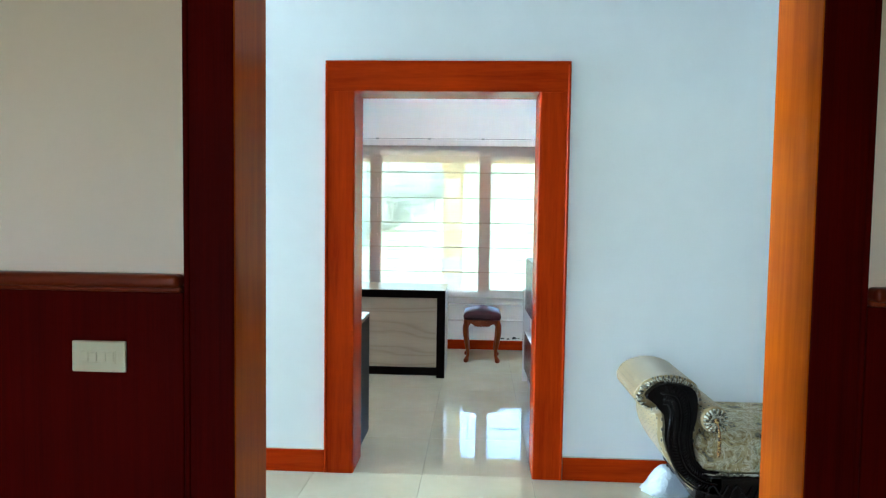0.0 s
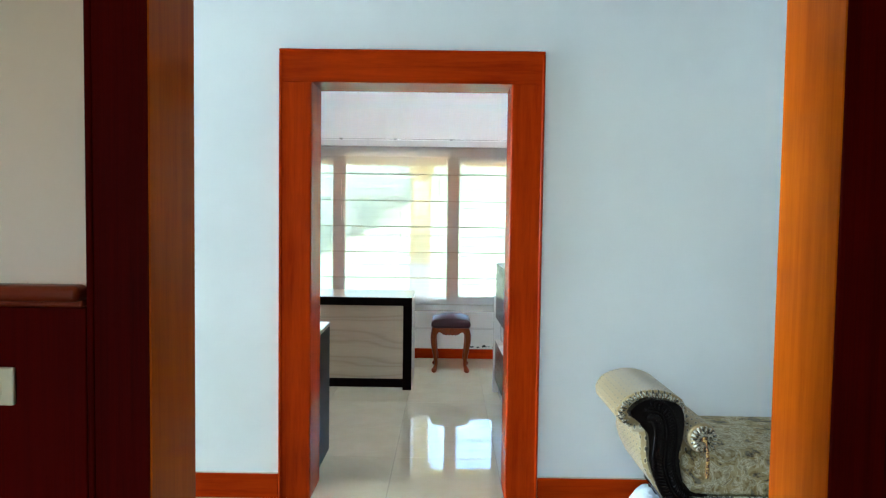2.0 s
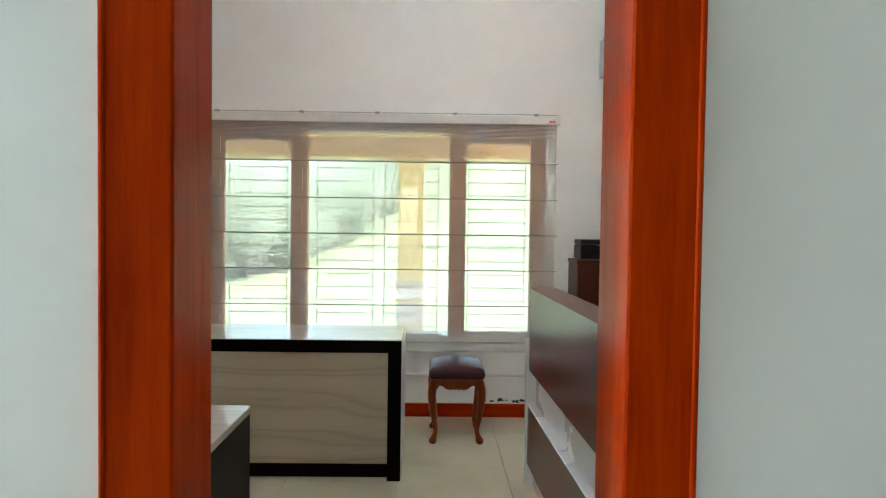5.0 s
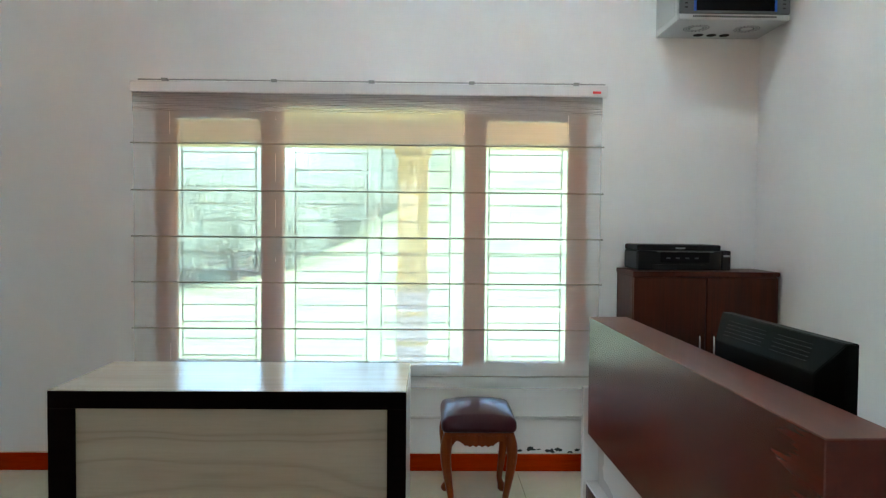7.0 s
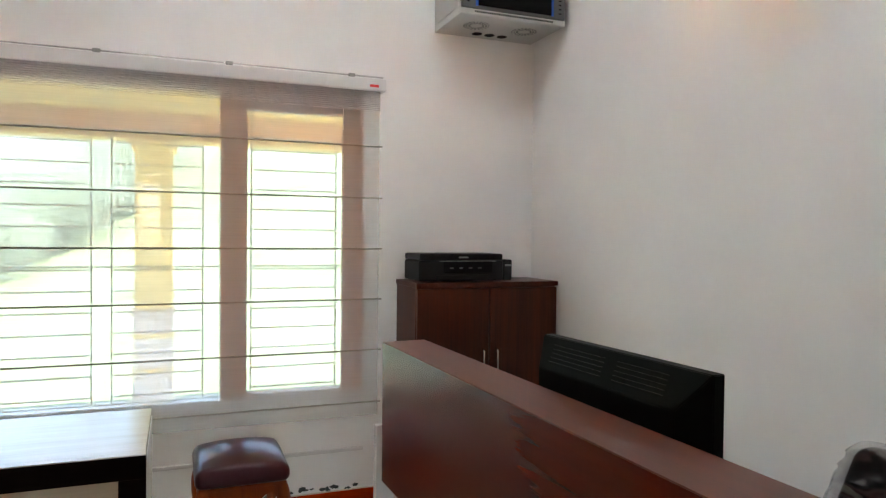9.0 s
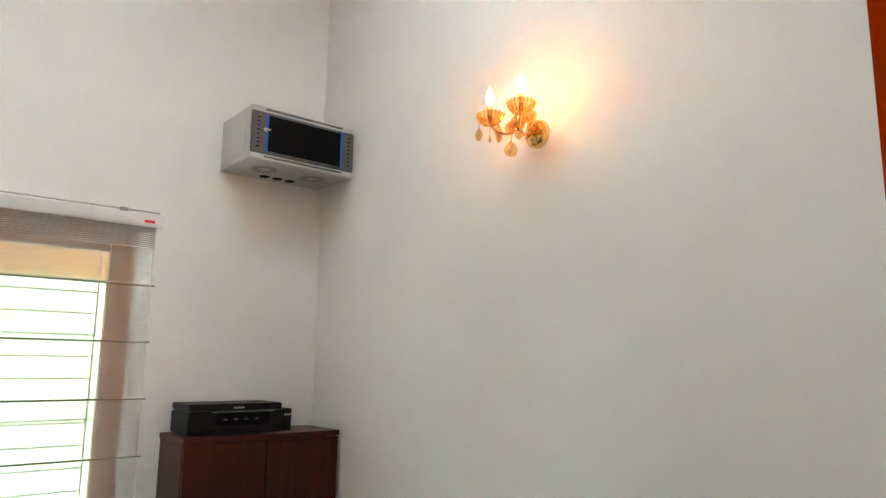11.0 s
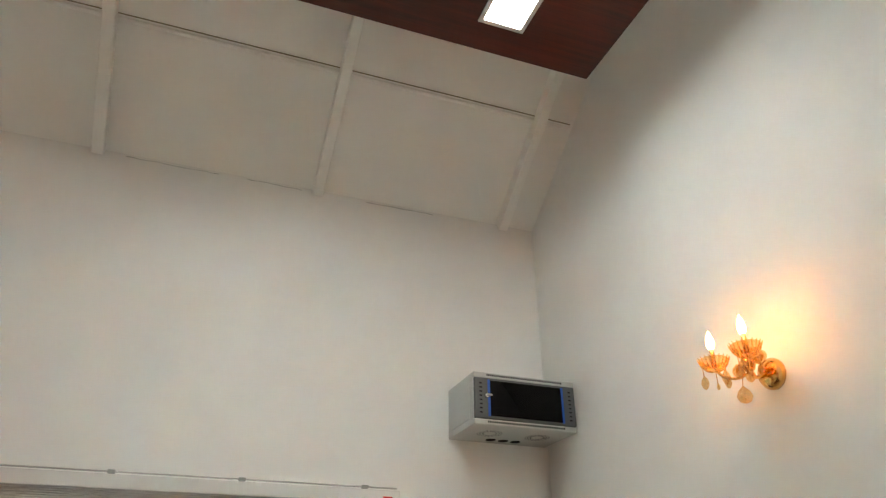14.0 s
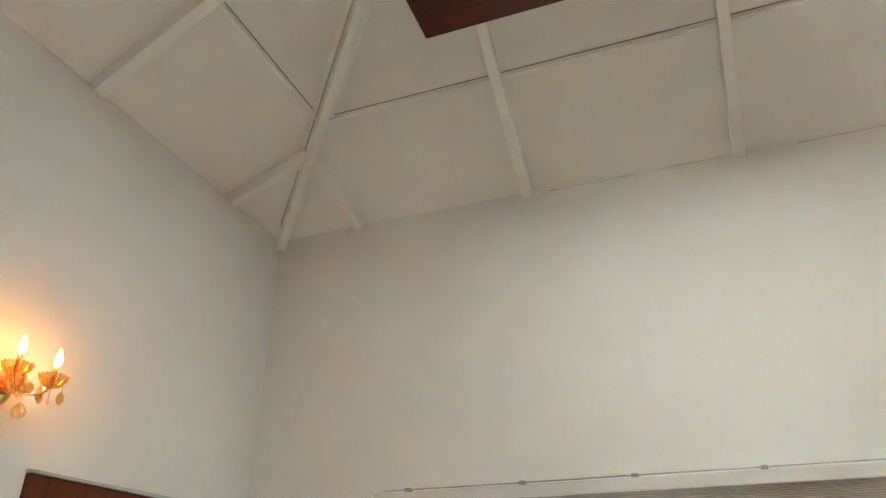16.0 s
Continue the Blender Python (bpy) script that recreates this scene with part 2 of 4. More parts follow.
def tile_mat(name):
    m = mat(name, (0.62, 0.6, 0.52), 0.07, 0, 0.0)
    n, l = m.node_tree.nodes, m.node_tree.links
    info = n.new("ShaderNodeObjectInfo")
    v = coords(m, (1, 1, 1))
    cloud = noise_tex(m, v, 3.5, 5, 0.6, 0.5)
    col = ramp(m, cloud, [(0.3, (0.57, 0.53, 0.38)), (0.7, (0.66, 0.625, 0.47))])
    col = mix(m, 0.25, col, ramp(m, info.outputs["Random"], [(0, (0.57, 0.53, 0.38)), (1, (0.61, 0.59, 0.49))]))
    put(m, "Base Color", col)
    rough_var(m, noise_tex(m, v, 6, 4), 0.01, 0.04)
    m.node_tree.nodes["Principled BSDF"].inputs["Specular IOR Level"].default_value = 1.0
    bump(m, noise_tex(m, v, 2.2, 2), 0.02, 0.004)
    return m


floor_tile = tile_mat("polished_floor_tile")
grout = mat("grout", (0.42, 0.4, 0.35), 0.8)


def dotted_fabric(name):
    m = mat(name, (0.45, 0.38, 0.2), 0.55)
    n, l = m.node_tree.nodes, m.node_tree.links
    uv = coords(m, (1, 0.5, 1), "UV")
    vo = n.new("ShaderNodeTexVoronoi")
    vo.voronoi_dimensions = "2D"
    vo.inputs["Scale"].default_value, vo.inputs["Randomness"].default_value = 42, 0.1
    l.new(uv, vo.inputs["Vector"])
    base = ramp(m, noise_tex(m, uv, 5, 3), [(0.3, (0.25, 0.165, 0.06)), (0.7, (0.34, 0.235, 0.10))])
    ring = ramp(m, vo.outputs["Distance"], [(0.16, (0.012, 0.008, 0.003)), (0.20, (0.36, 0.26, 0.12)), (0.25, (0.56, 0.47, 0.30)), (0.3, (0.34, 0.24, 0.10))])
    mask = ramp(m, vo.outputs["Distance"], [(0.28, (0.9, 0.9, 0.9)), (0.31, (0, 0, 0))])
    put(m, "Base Color", mix(m, mask, base, ring))
    m.node_tree.nodes["Principled BSDF"].inputs["Sheen Weight"].default_value = 0.3
    bump(m, noise_tex(m, uv, 260, 2), 0.2, 0.001)
    return m


def brocade(name):
    m = mat(name, (0.4, 0.34, 0.2), 0.6)
    v = coords(m, (1, 1, 1))
    a = noise_tex(m, v, 12, 4, 0.6, 1.0)
    b = noise_tex(m, v, 30, 2, 0.5, 1.6)
    col = ramp(m, a, [(0.37, (0.035, 0.02, 0.006)), (0.41, (0.30, 0.20, 0.065)), (0.48, (0.36, 0.26, 0.10)), (0.505, (0.72, 0.64, 0.46)), (0.53, (0.20, 0.13, 0.04)), (0.57, (0.66, 0.58, 0.40)), (0.62, (0.27, 0.18, 0.06))])
    col = mix(m, 0.22, col, ramp(m, b, [(0.45, (0.10, 0.06, 0.02)), (0.5, (0.66, 0.58, 0.40))]))
    put(m, "Base Color", col)
    bump(m, a, 0.25, 0.003)
    return m


dots = dotted_fabric("dotted_gold_fabric")
brocade_fabric = brocade("floral_brocade")
gathered = mat("gathered_satin", (0.55, 0.5, 0.38), 0.4)
put(gathered, "Base Color", ramp(gathered, noise_tex(gathered, coords(gathered, (1, 1, 1)), 70, 3), [(0.44, (0.03, 0.02, 0.008)), (0.54, (0.58, 0.52, 0.40))]))
foot_wrap = mat("white_plastic_wrap", (0.66, 0.70, 0.74), 0.3)
bump(foot_wrap, noise_tex(foot_wrap, coords(foot_wrap, (1, 1, 1)), 45, 3, 0.6, 1.0), 0.9, 0.01)


def grass_mat(name):
    m = mat(name, (0.08, 0.13, 0.03), 0.9)
    v = coords(m, (1, 1, 1))
    col = ramp(m, noise_tex(m, v, 0.5, 6, 0.6), [(0.3, (0.055, 0.088, 0.036)), (0.7, (0.15, 0.175, 0.10))])
    col = mix(m, 0.4, col, ramp(m, noise_tex(m, v, 14, 4), [(0.35, (0.050, 0.085, 0.034)), (0.65, (0.16, 0.18, 0.105))]))
    put(m, "Base Color", col)
    bump(m, noise_tex(m, v, 20, 4), 0.8, 0.05)
    return m


grass = grass_mat("lawn_grass")
leaf_mat = mat("leaf_green", (0.06, 0.1, 0.03), 0.6)
leaf_col = ramp(leaf_mat, noise_tex(leaf_mat, coords(leaf_mat, (1, 1, 1)), 1.5, 3), [(0.3, (0.125, 0.15, 0.12)), (0.7, (0.17, 0.195, 0.15))])
put(leaf_mat, "Base Color", leaf_col)
leaf_mat.node_tree.nodes["Principled BSDF"].inputs["Specular IOR Level"].default_value = 0.1
leaf_nodes, leaf_links = leaf_mat.node_tree.nodes, leaf_mat.node_tree.links
leaf_through, leaf_mix = leaf_nodes.new("ShaderNodeBsdfTranslucent"), leaf_nodes.new("ShaderNodeAddShader")
leaf_links.new(leaf_col, leaf_through.inputs[0])
leaf_links.new(leaf_nodes["Principled BSDF"].outputs[0], leaf_mix.inputs[0])
leaf_links.new(leaf_through.outputs[0], leaf_mix.inputs[1])
leaf_links.new(leaf_mix.outputs[0], leaf_nodes["Material Output"].inputs[0])
bark = wood("bark", (0.06, 0.04, 0.025), (0.14, 0.1, 0.07), "z", 0.9, 0)

# ---- mesh helpers ----


def add_box(bm, x0, x1, y0, y1, z0, z1, bevel=0.0, seg=2):
    r = bmesh.ops.create_cube(bm, size=1)
    vs = r["verts"]
    for v in vs:
        v.co = Vector((x0 + (v.co.x + 0.5) * (x1 - x0), y0 + (v.co.y + 0.5) * (y1 - y0), z0 + (v.co.z + 0.5) * (z1 - z0)))
    if bevel > 0:
        es = list({e for v in vs for e in v.link_edges})
        bmesh.ops.bevel(bm, geom=es, offset=bevel, segments=seg, profile=0.5, affect="EDGES")


def box(x0, x1, y0, y1, z0, z1, bevel=0.0, seg=2):
    bm = bmesh.new()
    add_box(bm, x0, x1, y0, y1, z0, z1, bevel, seg)
    return bm


def part(name, bm, material, parent=None, label="", smooth=False):
    me = bpy.data.meshes.new(name)
    bm.normal_update()
    bm.to_mesh(me)
    bm.free()
    me.materials.append(material)
    if smooth:
        me.polygons.foreach_set("use_smooth", [True] * len(me.polygons))
    ob = new(name, me)
    if parent:
        ob.parent = parent
    if label:
        ob["label"] = label
    return ob


def thing(name, loc, label, category, group="", kind="", rz=0):
    ob = new(name)
    ob.empty_display_size = 0.1
    ob.matrix_world = pose(*loc, 0, 0, rz)
    return tagged(ob, label, category, group, kind)


def structure(name, bm, material, label="", category=""):
    return tagged(part(name, bm, material), label, category, "", "structure")


def tube(points, radii, n=10, cap=True):
    """A round-section sweep along points."""
    bm = bmesh.new()
    pts = [Vector(p) for p in points]
    if isinstance(radii, (int, float)):
        radii = [radii] * len(pts)
    rings = []
    side = None
    for i, p in enumerate(pts):
        d = (pts[min(i + 1, len(pts) - 1)] - pts[max(i - 1, 0)]).normalized()
        if side is None:
            side = d.orthogonal().normalized()
        side = (side - d * side.dot(d)).normalized()
        up = d.cross(side)
        rings.append([bm.verts.new(p + (side * math.cos(a) + up * math.sin(a)) * radii[i]) for a in (2 * math.pi * k / n for k in range(n))])
    for a, b in zip(rings, rings[1:]):
        for k in range(n):
            bm.faces.new((a[k], a[(k + 1) % n], b[(k + 1) % n], b[k]))
    if cap:
        bm.faces.new(rings[0][::-1])
        bm.faces.new(rings[-1])
    return bm


def lathe(profile, n=20, axis="z"):
    """Turns (radius, height) pairs about an axis."""
    bm = bmesh.new()
    rings = []
    for r, h in profile:
        ring = []
        for k in range(n):
            a = 2 * math.pi * k / n
            p = (r * math.cos(a), r * math.sin(a), h)
            if axis == "x":
                p = (h, r * math.cos(a), r * math.sin(a))
            if axis == "y":
                p = (r * math.sin(a), h, r * math.cos(a))
            ring.append(bm.verts.new(p))
        rings.append(ring)
    for a, b in zip(rings, rings[1:]):
        for k in range(n):
            bm.faces.new((a[k], a[(k + 1) % n], b[(k + 1) % n], b[k]))
    bm.faces.new(rings[0][::-1])
    bm.faces.new(rings[-1])
    return bm


def curve_points(pts, n=6, closed=False):
    """Catmull-Rom through 2D or 3D points."""
    ps = [Vector(p) for p in pts]
    out = []
    m = len(ps)
    for i in range(m if closed else m - 1):
        g = (lambda k: ps[k % m]) if closed else (lambda k: ps[max(0, min(m - 1, k))])
        p0, p1, p2, p3 = g(i - 1), g(i), g(i + 1), g(i + 2)
        for k in range(n):
            t = k / n
            out.append(0.5 * (2 * p1 + (p2 - p0) * t + (2 * p0 - 5 * p1 + 4 * p2 - p3) * t * t + (3 * p1 - p0 - 3 * p2 + p3) * t ** 3))
    if not closed:
        out.append(ps[-1])
    return out


def prism(outline, y0, y1, bevel=0.0, steps=1):
    """An (x, z) outline drawn out along y, with UVs in metres."""
    bm = bmesh.new()
    uv = bm.loops.layers.uv.new("UVMap")
    n = len(outline)
    rings = []
    for s in range(steps + 1):
        y = y0 + (y1 - y0) * s / steps
        rings.append([bm.verts.new((p[0], y, p[1])) for p in outline])
    arc = [0.0]
    for i in range(n):
        arc.append(arc[-1] + (Vector(outline[(i + 1) % n]) - Vector(outline[i])).length)
    for s in range(steps):
        a, b = rings[s], rings[s + 1]
        for k in range(n):
            f = bm.faces.new((a[k], a[(k + 1) % n], b[(k + 1) % n], b[k]))
            for lp, (u, w) in zip(f.loops, ((arc[k], s), (arc[k + 1], s), (arc[k + 1], s + 1), (arc[k], s + 1))):
                lp[uv].uv = (u, y0 + (y1 - y0) * w / steps)
    ends = [bm.faces.new(rings[0][::-1]), bm.faces.new(rings[-1])]
    for f in ends:
        for lp in f.loops:
            lp[uv].uv = (lp.vert.co.x, lp.vert.co.z)
    if bevel > 0:
        es = [e for f in ends for e in f.edges]
        bmesh.ops.bevel(bm, geom=es, offset=bevel, segments=3, profile=0.5, affect="EDGES")
    bmesh.ops.recalc_face_normals(bm, faces=bm.faces)
    return bm


def quad_sheet(corners, nx, ny, bulge):
    """A gridded sheet between four corners; bulge(u, v) moves it along y."""
    a, b, c, d = (Vector(p) for p in corners)
    bm = bmesh.new()
    g = [[None] * (ny + 1) for _ in range(nx + 1)]
    for i in range(nx + 1):
        for j in range(ny + 1):
            u, v = i / nx, j / ny
            p = a * (1 - u) * (1 - v) + b * u * (1 - v) + c * u * v + d * (1 - u) * v
            p.y += bulge(u, v)
            g[i][j] = bm.verts.new(p)
    for i in range(nx):
        for j in range(ny):
            bm.faces.new((g[i][j], g[i + 1][j], g[i + 1][j + 1], g[i][j + 1]))
    return bm


# ---- plan ----
W_OFF, E_OFF, N_OFF = -2.46, 1.83, 3.46
S_OFF = 0.24
EAVE, PITCH = 3.84, 0.68
HALL_E, HALL_S = 3.6, -1.70
ROOM_S = -7.0
RIDGE_Y = 1.85
RIDGE_Z = EAVE + PITCH * (N_OFF - RIDGE_Y)


def pierced_wall(u0, u1, v0, v1, top, hole, across=False):
    """One solid wall with a rectangular hole (u from, to, z from, to); across: it runs along y."""
    us = [u0, hole[0], hole[1], u1]
    zs = [0, hole[2], hole[3], top] if hole[2] > 0 else [0, hole[3], top]
    rows = len(zs) - 1
    bm = bmesh.new()
    grid = [[bm.verts.new((v0, u, z) if across else (u, v0, z)) for z in zs] for u in us]
    for i in range(3):
        for j in range(rows):
            if not (i == 1 and j == rows - 2):
                bm.faces.new((grid[i][j], grid[i + 1][j], grid[i + 1][j + 1], grid[i][j + 1]))
    out = bmesh.ops.extrude_face_region(bm, geom=bm.faces[:], use_keep_orig=True)
    moved = [v for v in out["geom"] if isinstance(v, bmesh.types.BMVert)]
    bmesh.ops.translate(bm, verts=moved, vec=(v1 - v0, 0, 0) if across else (0, v1 - v0, 0))
    bmesh.ops.recalc_face_normals(bm, faces=bm.faces)
    return bm


def wall_with_opening(name, x0, x1, y0, y1, z1, ox0, ox1, oz0, oz1, material, label):
    return structure(name, pierced_wall(x0, x1, y0, y1, z1, (ox0, ox1, oz0, oz1)), material, label, "wall")


# the slab under the tiles
structure("floor", box(HALL_W, HALL_E, ROOM_S, N_OFF + 0.2, -0.2, -0.012), grout, "cream polished tile floor with thin grout lines", "floor")

# wall between the front room and the hall: two skins, one for each paint
wall_with_opening("wall_front_room", HALL_W, HALL_E, -1.938, -1.85, 3.1, -0.46, 1.013, 0, 2.12, front_paint, "warm white painted wall above dark wood panelling")
wall_with_opening("wall_hall_south", HALL_W, HALL_E, -1.85, -1.72, 3.1, -0.46, 1.013, 0, 2.12, wall_paint, "white painted hall wall")
wall_with_opening("wall_hall_north", HALL_W, HALL_E, 0.02, 0.13, 3.1, -0.515, 0.515, 0, 2.105, wall_paint, "white painted wall with a teak-cased doorway")
wall_with_opening("wall_office_south", W_OFF - 0.2, E_OFF + 0.2, 0.13, S_OFF, 5.4, -0.515, 0.515, 0, 2.105, wall_paint, "white painted office wall around the doorway")
wall_with_opening("wall_office_north", W_OFF - 0.2, E_OFF + 0.2, N_OFF, N_OFF + 0.22, EAVE + 0.02, -1.545, 0.866, 0.555, 2.11, wall_paint, "white painted office wall around a wide window")
structure("wall_office_east", box(E_OFF, E_OFF + 0.2, 0.13, N_OFF + 0.22, 0, 5.4), wall_paint, "white painted gable wall with a lit sconce", "wall")
bm = pierced_wall(0.13, N_OFF + 0.22, W_OFF - 0.2, W_OFF, 4.0, (2.07, 2.92, 0, 2.06), True)
structure("wall_office_west", bm, wall_paint, "white painted office wall with a sconce and a door", "wall")

# hall ends and front room shell
bm = pierced_wall(HALL_S - 0.02, 0.02, HALL_W - 0.2, HALL_W, 3.1, (-1.62, -0.08, 0.35, 2.65), True)
structure("wall_hall_west", bm, wall_paint, "white hall wall with a tall window opening", "wall")
structure("wall_hall_east", box(HALL_E, HALL_E + 0.2, -1.85, 0.13, 0, 3.1), wall_paint, "white hall end wall", "wall")
structure("wall_front_room_west", box(HALL_W - 0.2, HALL_W, ROOM_S, -1.85, 0, 3.1), front_paint, "warm white front room wall", "wall")
structure("wall_front_room_east", box(HALL_E, HALL_E + 0.2, ROOM_S, -1.85, 0, 3.1), front_paint, "warm white front room wall", "wall")
# unseen back wall; its opening is assumed, to go with the front room fill
wall_with_opening("wall_front_room_south", HALL_W - 0.2, HALL_E + 0.2, ROOM_S - 0.2, ROOM_S, 3.1, -2.1, -0.3, 0.9, 2.3, front_paint, "unseen warm white front room wall with an assumed window opening")
structure("ceiling", box(HALL_W - 0.2, HALL_E + 0.2, ROOM_S - 0.2, 0.02, 3.1, 3.25), ceiling_paint, "plain white flat ceiling", "ceiling")

# office roof: north, west and south slopes under the tiles
hx = W_OFF + (RIDGE_Z - EAVE) / PITCH
bm = bmesh.new()
for pts in (
    [(W_OFF, N_OFF, EAVE), (E_OFF, N_OFF, EAVE), (E_OFF, RIDGE_Y, RIDGE_Z), (hx, RIDGE_Y, RIDGE_Z)],
    [(W_OFF, S_OFF, EAVE), (W_OFF, N_OFF, EAVE), (hx, RIDGE_Y, RIDGE_Z)],
    [(E_OFF, S_OFF, EAVE), (W_OFF, S_OFF, EAVE), (hx, RIDGE_Y, RIDGE_Z), (E_OFF, RIDGE_Y, RIDGE_Z)],
):
    lo = [bm.verts.new(p) for p in pts]
    hi = [bm.verts.new((p[0], p[1], p[2] + 0.12)) for p in pts]
    bm.faces.new(lo[::-1])
    bm.faces.new(hi)
    for k in range(len(pts)):
        bm.faces.new((lo[k], lo[(k + 1) % len(pts)], hi[(k + 1) % len(pts)], hi[k]))
bmesh.ops.recalc_face_normals(bm, faces=bm.faces)
structure("ceiling_office", bm, ceiling_paint, "white panelled pitched ceiling with exposed rafters", "ceiling")


def bar(a, b, width, depth):
    """A square-edged timber from a to b that hangs below the line a-b."""
    a, b = Vector(a), Vector(b)
    d = (b - a).normalized()
    s = d.cross(Vector((0, 0, 1))).normalized() * width / 2
    n = s.cross(d).normalized()
    if n.z > 0:
        n = -n
    n *= depth
    bm = bmesh.new()
    up = -n * 0.05
    q = [[bm.verts.new(p + k) for k in (s + up, -s + up, -s + n, s + n)] for p in (a, b)]
    for k in range(4):
        bm.faces.new((q[0][k], q[0][(k + 1) % 4], q[1][(k + 1) % 4], q[1][k]))
    bm.faces.new(q[0][::-1])
    bm.faces.new(q[1])
    bmesh.ops.bevel(bm, geom=bm.edges[:], offset=0.004, segments=1, affect="EDGES")
    bmesh.ops.recalc_face_normals(bm, faces=bm.faces)
    return bm


roof_frame = thing("roof_frame", (0, 0, 0), "white painted exposed timber rafters and purlins under the pitched ceiling", "roof frame", "", "structure")
for x in (-0.754, 0.422, 1.60):
    part("rafter", bar((x, N_OFF, EAVE), (x, RIDGE_Y, RIDGE_Z), 0.06, 0.075), beam_paint, roof_frame)
    part("rafter", bar((x, S_OFF, EAVE), (x, RIDGE_Y, RIDGE_Z), 0.06, 0.075), beam_paint, roof_frame)
part("rafter", bar((-1.84, N_OFF, EAVE), (W_OFF + 0.47, N_OFF - 0.45, EAVE + 0.45 * PITCH), 0.06, 0.07), beam_paint, roof_frame)
part("rafter", bar((W_OFF, 2.87, EAVE), (W_OFF + 0.45, N_OFF - 0.47, EAVE + 0.45 * PITCH), 0.06, 0.07), beam_paint, roof_frame)
part("rafter", bar((W_OFF, RIDGE_Y - 0.02, EAVE), (hx, RIDGE_Y - 0.02, RIDGE_Z), 0.07, 0.07), beam_paint, roof_frame)
part("hip_rafter", bar((W_OFF, N_OFF, EAVE), (hx, RIDGE_Y, RIDGE_Z), 0.056, 0.11), beam_paint, roof_frame)
part("hip_rafter", bar((W_OFF, S_OFF, EAVE), (hx, RIDGE_Y, RIDGE_Z), 0.058, 0.10), beam_paint, roof_frame)
for y in (N_OFF, S_OFF):
    part("hip_board", bar((W_OFF, y, EAVE), (hx, RIDGE_Y, RIDGE_Z), 0.14, 0.03), beam_paint, roof_frame)
# solid strips coloured as the shade in the joints beside the hips
for y, side in ((N_OFF, -1), (S_OFF, 1)):
    for q in (-0.036, 0.036):
        dx, dy = q * 0.7071, q * 0.7071 * -side
        part("shadow_gap", bar((W_OFF + 0.1 + dx, y + side * 0.1 + dy, EAVE + 0.068 - 0.031), (hx + dx, RIDGE_Y + dy, RIDGE_Z - 0.031), 0.007, 0.003), joint_shade, roof_frame, "dark strip for the shade in the open joint beside the hip rafter")
part("ridge_beam", box(hx, E_OFF, RIDGE_Y - 0.04, RIDGE_Y + 0.04, RIDGE_Z - 0.16, RIDGE_Z, 0.004), beam_paint, roof_frame)
for k in (1, 2):
    o = 0.592 * k
    z = EAVE + PITCH * o
    part("purlin", bar((W_OFF + o, N_OFF - o, z), (E_OFF - 0.02, N_OFF - o, z), 0.026, 0.016), beam_paint, roof_frame)
    # strip whose colour draws the purlin joint's shade line
    part("shadow_gap", bar((W_OFF + o, N_OFF - o - 0.017, z + 0.012), (E_OFF - 0.02, N_OFF - o - 0.017, z + 0.012), 0.004, 0.0025), joint_shade, roof_frame, "dark strip for the shade in the open joint above the purlin")
    part("purlin", bar((W_OFF + o, S_OFF + o, z), (W_OFF + o, N_OFF - o, z), 0.026, 0.016), beam_paint, roof_frame)
    part("shadow_gap", bar((W_OFF + o + 0.017, S_OFF + o, z + 0.012), (W_OFF + o + 0.017, N_OFF - o, z + 0.012), 0.004, 0.0025), joint_shade, roof_frame, "dark strip for the shade in the open joint above the purlin")
    part("purlin", bar((W_OFF + o, S_OFF + o, z), (E_OFF - 0.02, S_OFF + o, z), 0.026, 0.016), beam_paint, roof_frame)


# door casings
def casing(name, x0, x1, top, y0, y1, face, outer, label, mats, south=None):
    """A lined doorway: jambs and head through the wall, faced with architraves on both sides."""
    up, level, across = mats
    th = thing(name, ((x0 + x1) / 2, (y0 + y1) / 2, 0), label, "door frame", "", "structure")
    ox, oy = (x0 + x1) / 2, (y0 + y1) / 2
    hw, hy = (x1 - x0) / 2, (y1 - y0) / 2
    for s in (-1, 1):
        a, b = sorted((s * hw, s * (hw + 0.025)))
        part("jamb", box(a, b, -hy + 0.004, hy - 0.004, 0, top + 0.025, 0.002, 1), up, th)
    part("head", box(-hw, hw, -hy + 0.004, hy - 0.004, top, top + 0.025, 0.002, 1), level, th)
    for side in (-1, 1):
        ya, yb = sorted((side * hy, side * (hy - face)))
        up, level = south if south and side < 0 else mats[:2]
        for s in (-1, 1):
            a, b = sorted((s * (hw + 0.003), s * (hw + outer - 0.013)))
            part("architrave", box(a, b, ya, yb, 0, top, 0.004), up, th)
            a, b = sorted((s * (hw + outer - 0.015), s * (hw + outer)))
            yo = side * 0.005
            part("edge_bead", box(a, b, ya + min(yo, 0), yb + max(yo, 0), 0, top + outer - 0.015, 0.006, 3), up, th)
        part("architrave", box(-hw - outer + 0.014, hw + outer - 0.014, ya, yb, top + 0.0005, top + outer - 0.013, 0.003), level, th)
        yo = side * 0.005
        part("edge_bead", box(-hw - outer, hw + outer, ya + min(yo, 0), yb + max(yo, 0), top + outer - 0.015, top + outer, 0.006, 3), level, th)
    return th


casing("door_frame_office", -0.49, 0.49, 2.08, 0.0, 0.26, 0.018, 0.16, "varnished orange-red teak door casing around an open doorway", (teak, teak_x, teak_side))
# south architraves take the dark panelling wood, its tone carrying that side's shade
casing("door_frame_hall", -0.435, 0.988, 2.10, -1.96, -1.70, 0.022, 0.132, "varnished teak casing around a wide open doorway", (orange_teak, orange_teak_level, teak_side), (mahogany, mahogany_x))


